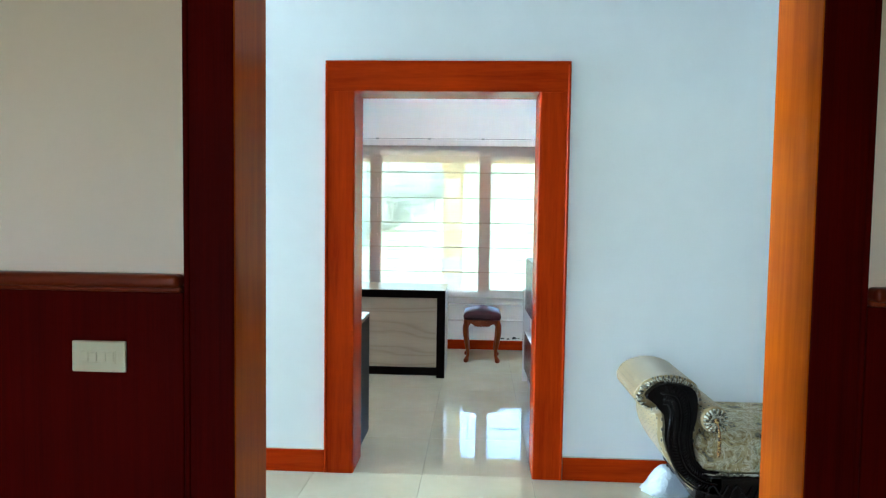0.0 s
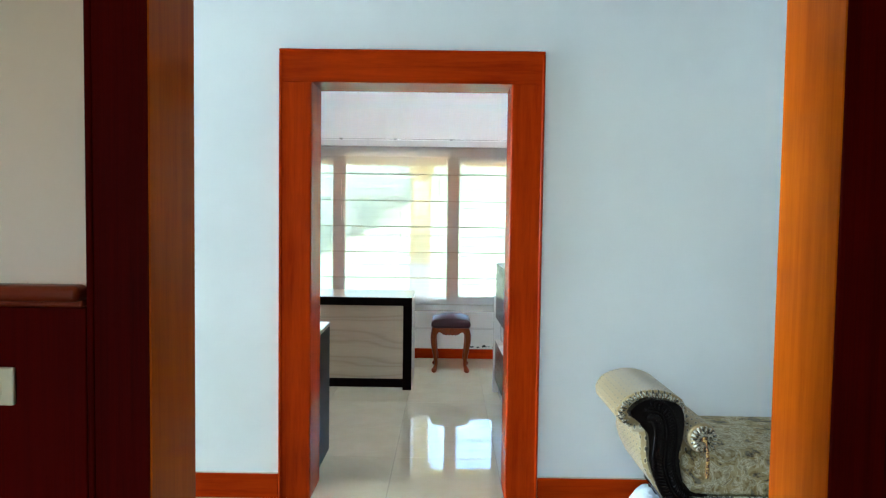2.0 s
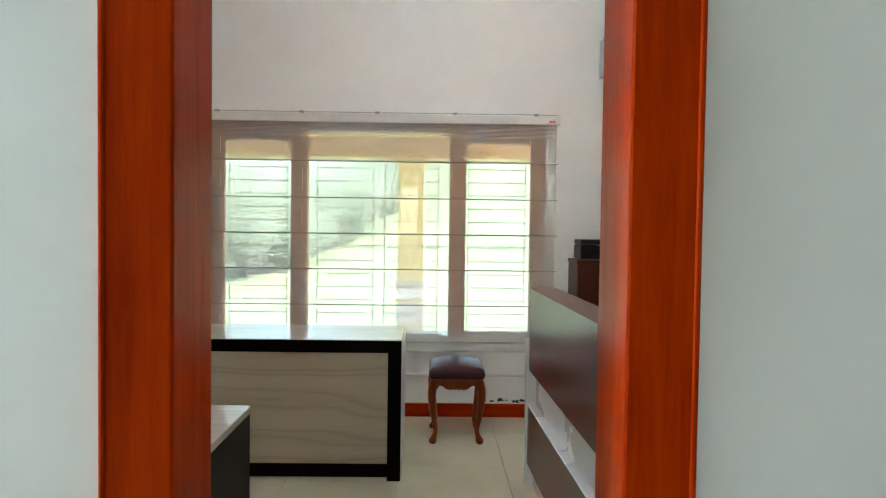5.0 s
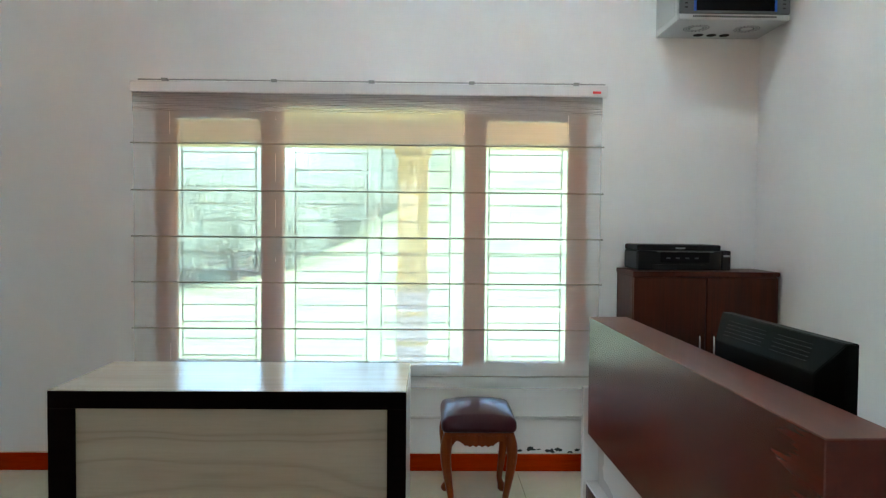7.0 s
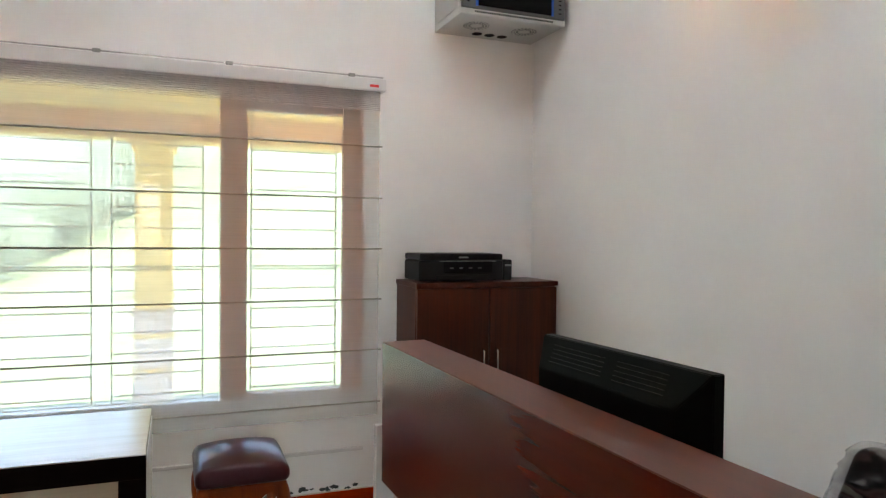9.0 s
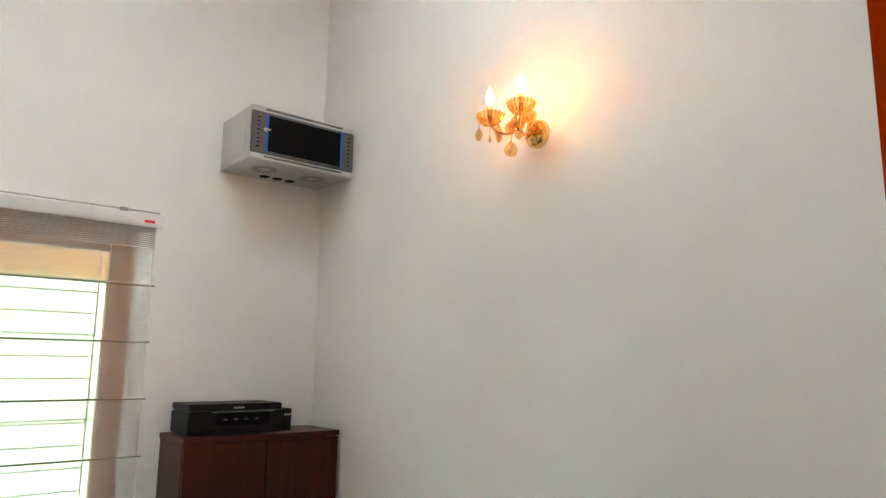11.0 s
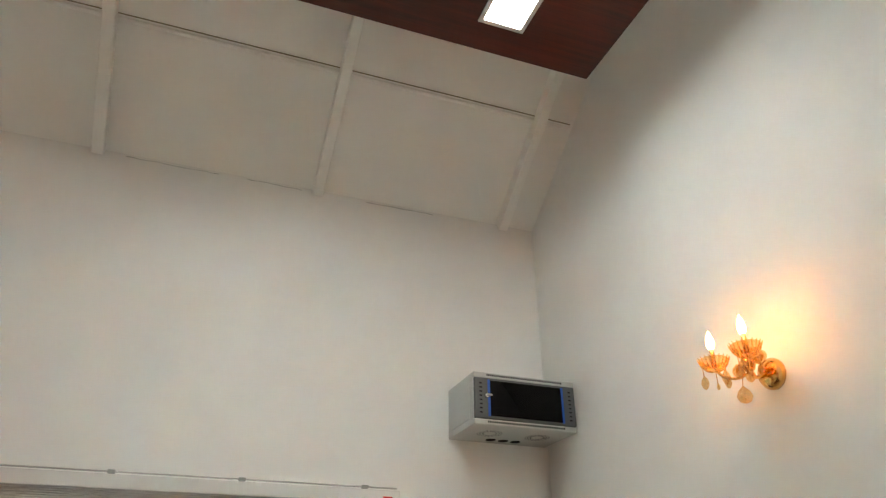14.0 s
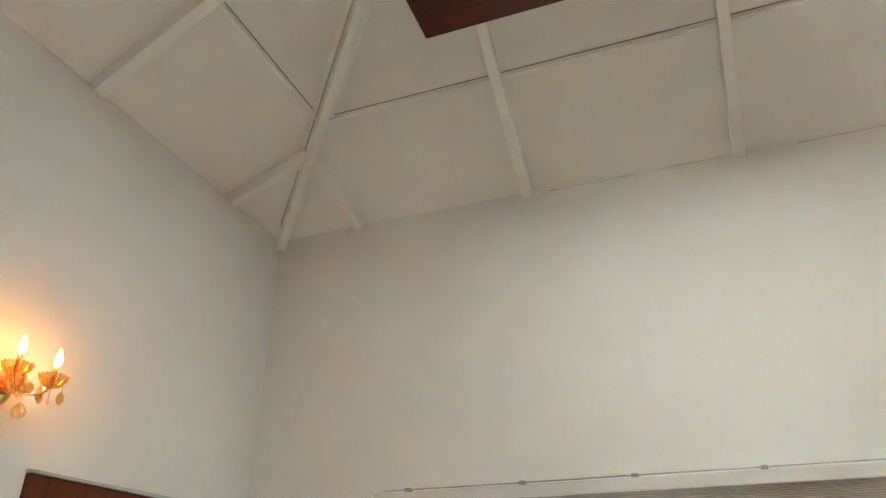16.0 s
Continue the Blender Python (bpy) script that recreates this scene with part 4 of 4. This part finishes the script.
lamp_label = "gold crystal wall sconce with two lit candle bulbs"
sconce("wall_sconce", (E_OFF, 1.80, 2.36), 0, lamp_label)
sconce("wall_sconce", (W_OFF, 1.80, 2.36), 180, lamp_label)
# suspended timber soffit with square lights
PX0, PX1, PY0, PY1, PZ = -0.875, 1.44, 1.58, 2.11, 3.86
soffit = thing("ceiling_soffit", (0.28, 1.845, PZ), "dark rosewood suspended soffit with square lights", "ceiling panel")
part("board", box(PX0 - 0.28, PX1 - 0.28, PY0 - 1.845, PY1 - 1.845, 0, 0.10, 0.003), rosewood, soffit)
for x in (-0.8, 0.9):
    part("hanger", tube([(x, 0, 0.09), (x, 0, RIDGE_Z - PZ - 0.1)], 0.012, 8), dull_steel, soffit)
for x in (-0.64, 0.0, 0.64):
    ld = thing("ceiling_light", (0.28 + x, 1.845, PZ), "square white recessed ceiling light, switched on", "ceiling light", "square soffit lights")
    bm = bmesh.new()
    for a, b, c, d in ((-0.105, 0.105, -0.105, -0.085), (-0.105, 0.105, 0.085, 0.105), (-0.105, -0.085, -0.085, 0.085), (0.085, 0.105, -0.085, 0.085)):
        add_box(bm, a, b, c, d, -0.008, 0.0)
    part("frame", bm, white_lam, ld)
    part("diffuser", box(-0.085, 0.085, -0.085, 0.085, -0.005, -0.001), led_glow, ld, "glowing white diffuser")

# door in the west wall
dw = thing("door_1", (W_OFF, 2.495, 0), "closed brown panelled wooden door in a brown frame", "door", "", "structure")
for a, b in ((-0.475, -0.38), (0.38, 0.475)):
    part("frame_post", box(-0.10, 0.018, a, b, 0, 2.10, 0.004), door_wood, dw)
part("frame_head", box(-0.10, 0.018, -0.38, 0.38, 2.0, 2.10, 0.004), door_wood, dw)
part("capping", box(-0.02, 0.024, -0.478, 0.478, 2.101, 2.115, 0.002, 1), metal_grey, dw)
leaf = part("leaf", box(-0.07, -0.03, -0.377, 0.377, 0.006, 1.997, 0.003), door_wood, dw)
for z0, z1 in ((0.12, 0.9), (1.05, 1.88)):
    for y0, y1 in ((-0.30, -0.03), (0.03, 0.30)):
        part("raised_panel", box(-0.034, -0.018, y0, y1, z0, z1, 0.01, 2), door_wood, leaf)
part("handle", tube([(-0.03, -0.33, 1.0), (0.02, -0.33, 1.0), (0.025, -0.22, 1.0)], 0.009, 8), chrome, leaf, smooth=True)


# stool
stool = thing("stool", (0.228, 3.0, 0), "carved wooden stool with a padded maroon leather seat", "stool")
bm = box(-0.18, 0.18, -0.195, 0.195, 0.440, 0.512, 0.030, 5)
bmesh.ops.subdivide_edges(bm, edges=bm.edges[:], cuts=3, use_grid_fill=True)
for v in bm.verts:
    if v.co.z > 0.48:
        v.co.z += 0.055 * max(0, 1 - (v.co.x / 0.18) ** 2) ** 0.6 * max(0, 1 - (v.co.y / 0.2) ** 2) ** 0.6
part("seat", bm, leather, stool, "padded maroon leather seat", True)
part("seat_rail", box(-0.166, 0.166, -0.183, 0.183, 0.422, 0.444, 0.006, 2), stool_wood, stool)


def apron_outline(half):
    """Scalloped in the middle, arched up towards the legs."""
    pts = [(-half, 0.43), (half, 0.43)]
    for k in range(41):
        u = 1 - 2 * k / 40
        a = abs(u)
        z = 0.376 + 0.004 * math.cos(9 * math.pi * u)
        if a > 0.5:
            z = 0.376 + 0.026 * math.sin(min(1, (a - 0.5) / 0.3) * math.pi / 2)
        if a > 0.86:
            z -= 0.03 * (a - 0.86) / 0.14
        pts.append((u * half, z))
    return pts


for s in (-1, 1):
    part("apron", prism(apron_outline(0.13), s * 0.175 - 0.009, s * 0.175 + 0.009), stool_wood, stool)
    bm = prism(apron_outline(0.15), s * 0.158 - 0.009, s * 0.158 + 0.009)
    bmesh.ops.rotate(bm, verts=bm.verts, cent=(0, 0, 0), matrix=Matrix.Rotation(radians(90), 3, "Z"))
    part("apron", bm, stool_wood, stool)
for sx in (-1, 1):
    for sy in (-1, 1):
        path = curve_points([(0, 0, 0.44), (0.012, 0.012, 0.38), (0.014, 0.014, 0.30), (0.0, 0.0, 0.18), (-0.012, -0.012, 0.09), (-0.002, -0.002, 0.045), (0.006, 0.006, 0.02), (0.006, 0.006, 0.0)], 4)
        rad = [0.024, 0.025, 0.026, 0.027, 0.028, 0.028, 0.027, 0.026, 0.025, 0.024, 0.022, 0.021, 0.019, 0.018, 0.017, 0.016, 0.015, 0.015, 0.016, 0.017, 0.019, 0.021, 0.023, 0.025, 0.026, 0.025, 0.022, 0.019, 0.016]
        pts = [(sx * (0.143 + p[0]), sy * (0.16 + p[1]), p[2]) for p in path]
        part("leg", tube(pts, rad[:len(pts)], 10), stool_wood, stool, smooth=True)

for piece in stool.children:
    piece.data.transform(Matrix.Diagonal((1, 1, 0.925, 1)))

# office chair behind the counter
chair = thing("office_chair", (1.16, 0.97, 0), "black office chair still wrapped in clear plastic", "office chair")
bm = box(-0.03, 0.03, -0.24, 0.24, 0.50, 0.93, 0.028, 4)
bmesh.ops.subdivide_edges(bm, edges=bm.edges[:], cuts=2, use_grid_fill=True)
for v in bm.verts:
    k = max(0, (v.co.z - 0.74) / 0.2)
    v.co.y *= 1 - 0.22 * k * k
    v.co.x += 0.24 + 0.35 * v.co.y ** 2 * -1 + 0.10 * (v.co.z - 0.5)
part("backrest", bm, black_plastic, chair, "curved black backrest", True)
bm = box(-0.045, 0.05, -0.26, 0.26, 0.48, 0.945, 0.04, 4)
bmesh.ops.subdivide_edges(bm, edges=[e for e in bm.edges if e.calc_length() > 0.05], cuts=26, use_grid_fill=True)
for v in bm.verts:
    k = max(0, (v.co.z - 0.74) / 0.2)
    v.co.y *= 1 - 0.22 * k * k
    w = Vector((v.co.x * 14, v.co.y * 9, v.co.z * 20))
    crease = abs(noise.noise(w)) + 0.5 * abs(noise.noise(w * 2.3 + Vector((5, 2, 9))))
    v.co.x += 0.24 - 0.35 * v.co.y ** 2 + 0.10 * (v.co.z - 0.5) - (0.05 * crease - 0.012)
    v.co.z += 0.012 * noise.noise(w * 0.7)
part("plastic_cover", bm, plastic_wrap, chair, "crinkled clear plastic cover", True)
part("seat", box(-0.24, 0.24, -0.24, 0.24, 0.42, 0.50, 0.03, 3), black_plastic, chair, smooth=True)
part("back_bar", box(0.20, 0.28, -0.03, 0.03, 0.40, 0.56, 0.01, 2), black_plastic, chair)
part("gas_lift", lathe([(0.03, 0.1), (0.03, 0.25), (0.018, 0.26), (0.018, 0.42)], 14), chrome, chair, smooth=True)
for k in range(5):
    a = 2 * math.pi * k / 5
    c, s = math.cos(a), math.sin(a)
    leg = part("leg", tube([(0.02 * c, 0.02 * s, 0.11), (0.27 * c, 0.27 * s, 0.07)], [0.025, 0.016], 8), black_plastic, chair)
    bm = lathe([(0.026, -0.012), (0.026, 0.012)], 14, "y")
    bmesh.ops.rotate(bm, verts=bm.verts, cent=(0, 0, 0), matrix=Matrix.Rotation(a, 3, "Z"))
    bmesh.ops.translate(bm, verts=bm.verts, vec=(0.265 * c, 0.265 * s, 0.027))
    part("castor", bm, black_plastic, leg, smooth=True)

# ---- chaise in the hall ----
chaise = thing("chaise_longue", (0.9, -0.03, 0), "carved dark wood chaise longue in dotted gold and floral brocade", "chaise longue")
arm_outline = [tuple(p) for p in curve_points([(0.27, 0.20), (0.175, 0.30), (0.12, 0.39), (0.10, 0.46), (0.10, 0.515), (0.078, 0.565), (0.028, 0.578), (-0.006, 0.625), (0.03, 0.692), (0.115, 0.725), (0.20, 0.72), (0.275, 0.68), (0.295, 0.60), (0.34, 0.54), (0.42, 0.49), (0.42, 0.35), (0.36, 0.2)], 6, True)]
part("scroll_arm", prism(arm_outline, -0.535, -0.12, 0.018, 10), dots, chaise, "scrolled arm in dotted gold fabric", True)
face_outline = [tuple(p) for p in curve_points([(0.037, 0.636), (0.07, 0.675), (0.118, 0.697), (0.198, 0.692), (0.253, 0.664), (0.264, 0.60), (0.259, 0.53), (0.246, 0.472), (0.255, 0.398), (0.276, 0.334), (0.329, 0.305), (0.374, 0.296), (0.374, 0.20), (0.31, 0.215), (0.237, 0.252), (0.182, 0.307), (0.142, 0.38), (0.123, 0.453), (0.123, 0.508), (0.109, 0.572), (0.065, 0.612)], 5, True)]
face = part("carved_face", prism(face_outline, -0.575, -0.535, 0.006), ebony, chaise, "carved dark wooden scroll face")
spine = curve_points([(0.10, -0.577, 0.655), (0.165, -0.579, 0.64), (0.19, -0.579, 0.58), (0.19, -0.579, 0.51), (0.185, -0.579, 0.45), (0.198, -0.579, 0.375), (0.235, -0.579, 0.305), (0.30, -0.579, 0.262), (0.36, -0.579, 0.25)], 6)
part("carved_ridge", tube(spine, 0.006, 6), ebony, face, smooth=True)
for off in (-0.046, 0.046):
    edge = []
    for i in range(2, len(spine) - 2):
        d = (Vector(spine[i + 1]) - Vector(spine[i - 1])).normalized()
        edge.append(tuple(Vector(spine[i]) + Vector((d.z, 0, -d.x)) * off))
    part("carved_ridge", tube(edge, 0.005, 6), ebony, face, smooth=True)
for i in range(3, len(spine) - 3):
    c = Vector(spine[i])
    d = (Vector(spine[i + 1]) - Vector(spine[i - 1])).normalized()
    w = Vector((d.z, 0, -d.x))
    for side in (-1, 1):
        p1 = c + w * side * 0.036 - d * 0.016
        part("carved_leaf", tube([tuple(c + w * side * 0.004), tuple((c + p1) / 2 + Vector((0, -0.005, 0))), tuple(p1)], [0.002, 0.0055, 0.002], 6), ebony, face, smooth=True)
rng = random.Random(9)
for k in range(44):
    i = 36 + k
    p = Vector(arm_outline[i % len(arm_outline)])
    q = Vector((0.165, 0.61))
    d = (q - p).normalized()
    a = p + d * 0.004
    b = p + d * rng.uniform(0.022, 0.042)
    part("gathered_pleat", tube([(a.x, -0.52, a.y), ((a.x + b.x) / 2, -0.547, (a.y + b.y) / 2), (b.x, -0.542, b.y)], [0.003, 0.0045, 0.002], 6), gathered, chaise, smooth=True)
part("seat_rail", box(0.27, 1.72, -0.575, -0.01, 0.155, 0.285, 0.012, 3), ebony, chaise)
for k in range(13):
    x = 0.36 + k * 0.108
    pts = curve_points([(x - 0.05, -0.577, 0.19), (x - 0.02, -0.58, 0.245), (x + 0.02, -0.58, 0.20), (x + 0.05, -0.577, 0.245)], 4)
    part("carved_vine", tube(pts, 0.006, 6), ebony, chaise, smooth=True)
bm = box(0.27, 1.72, -0.57, -0.01, 0.288, 0.478, 0.035, 4)
part("seat_cushion", bm, brocade_fabric, chaise, "olive floral brocade seat", True)
part("piping", tube([(0.29, -0.572, 0.293), (1.71, -0.572, 0.293)], 0.006, 6), gathered, chaise)
bol = part("bolster", prism([(0.335 + 0.062 * math.cos(2 * math.pi * k / 24), 0.545 + 0.062 * math.sin(2 * math.pi * k / 24)) for k in range(24)], -0.60, -0.03, 0.02, 6), dots, chaise, "round bolster cushion", True)
for k in range(18):
    a = 2 * math.pi * k / 18
    pts = [(0.335 + 0.052 * math.cos(a), -0.600, 0.545 + 0.052 * math.sin(a)), (0.335 + 0.03 * math.cos(a), -0.611, 0.545 + 0.03 * math.sin(a)), (0.335 + 0.006 * math.cos(a), -0.606, 0.545 + 0.006 * math.sin(a))]
    part("pleat", tube(pts, [0.006, 0.004, 0.002], 6), gathered, bol, smooth=True)
part("button", lathe([(0.013, -0.605), (0.012, -0.614), (0.004, -0.617)], 12, "y"), cord, chaise).location = (0.335, 0, 0.545)
part("tassel", tube([(0.338, -0.615, 0.54), (0.346, -0.622, 0.50), (0.350, -0.615, 0.47), (0.352, -0.605, 0.40), (0.354, -0.60, 0.385)], [0.004, 0.006, 0.007, 0.009, 0.008], 10), cord, chaise, "gold twisted cord tassel", True)
part("low_end", prism([tuple(p) for p in curve_points([(1.70, 0.16), (1.72, 0.40), (1.76, 0.55), (1.84, 0.58), (1.87, 0.52), (1.82, 0.40), (1.80, 0.2)], 4, True)], -0.56, -0.01, 0.015), dots, chaise, smooth=True)
for x, y in ((0.30, -0.09), (0.42, -0.52), (1.68, -0.09), (1.68, -0.52)):
    leg = part("leg", tube(curve_points([(x + 0.02, y, 0.17), (x, y, 0.11), (x - 0.02, y, 0.04), (x - 0.035, y, 0.0)], 4), [0.04] * 5 + [0.03] * 5 + [0.026] * 3, 10), ebony, chaise, smooth=True)
    bm = lathe([(0.07, 0.0), (0.09, 0.012), (0.078, 0.045), (0.058, 0.085), (0.042, 0.12), (0.03, 0.145)], 28)
    for v in bm.verts:
        d = 1 + 0.35 * noise.noise(Vector((v.co.x * 28 + x * 9, v.co.y * 28, v.co.z * 22 + y)))
        v.co.x *= d * 1.4
        v.co.y *= d * 0.9
    bmesh.ops.translate(bm, verts=bm.verts, vec=(x - 0.02, y, 0))
    part("foot_wrapping", bm, foot_wrap, leg, "crumpled white plastic wrapped round the foot", True)

# ---- outside ----
bm = bmesh.new()
N = 60


def ground_z(x, y):
    far = max(0.0, y - 9.0)
    rise = 0.21 * far * max(0.0, min(1.0, (x + 0.25 * far + 2) / 12.0)) if far < 70 else 0.21 * 70 * max(0.0, min(1.0, (x + 0.25 * 70 + 2) / 12.0))
    return -0.32 + rise


def spaced(k, near, far_):
    u = 2 * k / N - 1
    return math.copysign(near * abs(u) + (far_ - near) * abs(u) ** 4, u)


grid = [[bm.verts.new((spaced(i, 40, 1500), spaced(j, 40, 1500) + 4, 0)) for j in range(N + 1)] for i in range(N + 1)]
for row in grid:
    for v in row:
        v.co.z = ground_z(v.co.x, v.co.y)
for i in range(N):
    for j in range(N):
        bm.faces.new((grid[i][j], grid[i + 1][j], grid[i + 1][j + 1], grid[i][j + 1]))
structure("ground", bm, grass, "sunlit green lawn rising into a slope", "ground")

ver = thing("veranda", (0, N_OFF + 0.22, 0), "yellow painted veranda with a boarded ceiling and a square pillar", "veranda", "", "structure")
part("floor_slab", box(-6, 6, 0, 2.5, -0.31, -0.03, 0.01), stone_paint, ver)
part("beam", box(-6, 6, 2.08, 2.35, 2.10, 2.63, 0.01), yellow_paint, ver)
part("beam_band", box(-6, 6, 2.06, 2.08, 2.145, 2.295, 0.004), brown_paint, ver, "tan painted band along the beam")
part("beam_foot", box(-6, 6, 2.055, 2.08, 2.10, 2.118, 0.003), brown_paint, ver, "tan painted lower edge")
part("ceiling_boards", box(-6, 6, 0.0, 2.9, 2.62, 2.70), terracotta, ver)
for k in range(11):
    part("cross_beam", box(-5 + k, -4.92 + k, 0.0, 2.08, 2.47, 2.62, 0.005), yellow_paint, ver)
for x in (-4.2, -0.175, 3.85):
    p = part("pillar", box(x - 0.135, x + 0.135, 2.085, 2.345, -0.03, 2.10, 0.012), yellow_paint, ver)
    part("base_block", box(x - 0.145, x + 0.145, 2.075, 2.355, -0.03, 0.75, 0.01), pale_paint, p, "pale painted base")
    part("collar", box(x - 0.165, x + 0.165, 2.055, 2.375, 0.75, 0.80, 0.014, 3), pale_paint, p)
    for z in (0.30, 0.57, 0.88):
        part("painted_band", box(x - 0.15, x + 0.15, 2.07, 2.36, z, z + 0.045, 0.008), yellow_paint, p)
    part("capital", box(x - 0.165, x + 0.165, 2.06, 2.37, 2.02, 2.098, 0.01), yellow_paint, p)


def shrub(loc, height, seed):
    """A broad, many-stemmed bush with leaves down to the grass."""
    rr = random.Random(seed)
    th = thing("shrub", loc, "dense light green shrub at the edge of the lawn", "shrub", "shrubs along the lawn")
    tips = []
    for k in range(12):
        a = rr.uniform(0, 6.28)
        r = height * rr.uniform(0.1, 0.5)
        tip = (r * math.cos(a), r * math.sin(a), height * rr.uniform(0.25, 0.92))
        tips.append(tip)
        part("stem", tube([(tip[0] * 0.08, tip[1] * 0.08, -0.1), (tip[0] * 0.45, tip[1] * 0.45, tip[2] * 0.55), tip], [0.05, 0.035, 0.012], 6), bark, th)
    verts, faces = [], []
    for k in range(28000):
        c = Vector(rr.choice(tips)) + Vector((rr.gauss(0, 1), rr.gauss(0, 1), rr.gauss(0, 0.9))) * height * 0.13
        c.z = max(c.z, 0.05)
        q = Euler((rr.uniform(0, 6), rr.uniform(0, 6), rr.uniform(0, 6))).to_matrix()
        s = rr.uniform(0.024, 0.048)
        b = len(verts)
        for u, w in ((-1, 0), (0, -0.45), (1, 0), (0, 0.45)):
            verts.append(c + q @ Vector((u * s, w * s, 0.15 * s * abs(u))))
        faces.append((b, b + 1, b + 2, b + 3))
    me = bpy.data.meshes.new("foliage")
    me.from_pydata([tuple(v) for v in verts], [], faces)
    me.materials.append(leaf_mat)
    ob = new("foliage", me)
    ob.parent = th
    ob["kind"] = "stuff"


rng = random.Random(21)
for k in range(15):
    y = 15.5 + k * 1.7
    x = -7.6 + (y - 15.5) * 0.27 + rng.uniform(-0.5, 0.5)
    shrub((x, y, ground_z(x, y)), rng.uniform(3.0, 3.8) + 0.05 * k, k + 3)
for k in range(9):
    y = 18 + k * 3.2
    x = -11.0 + (y - 18) * 0.27 + rng.uniform(-0.8, 0.8)
    shrub((x, y, ground_z(x, y)), rng.uniform(5.0, 6.5) + 0.1 * k, k + 40)

# ---- floor tiles ----
TS = 0.60
tile_mesh = bpy.data.meshes.new("tile")
bm = box(-TS / 2 + 0.0009, TS / 2 - 0.0009, -TS / 2 + 0.0009, TS / 2 - 0.0009, -0.012, 0.0, 0.0008, 1)
bm.to_mesh(tile_mesh)
bm.free()
tile_mesh.materials.append(floor_tile)
floor_ob = bpy.data.objects["floor"]
x = -0.11 + TS / 2 - 18 * TS
while x - TS / 2 < HALL_E:
    y = 0.02 + TS / 2 - 9 * TS
    while y - TS / 2 < N_OFF:
        if HALL_W < x - TS / 2 + 0.05 and x + TS / 2 < HALL_E + 0.3 and (y < 0.1 or W_OFF - 0.4 < x < E_OFF + 0.4):
            tl = new("tile", tile_mesh)
            tl.location = (x, y, 0)
            tl.parent = floor_ob
        y += TS
    x += TS
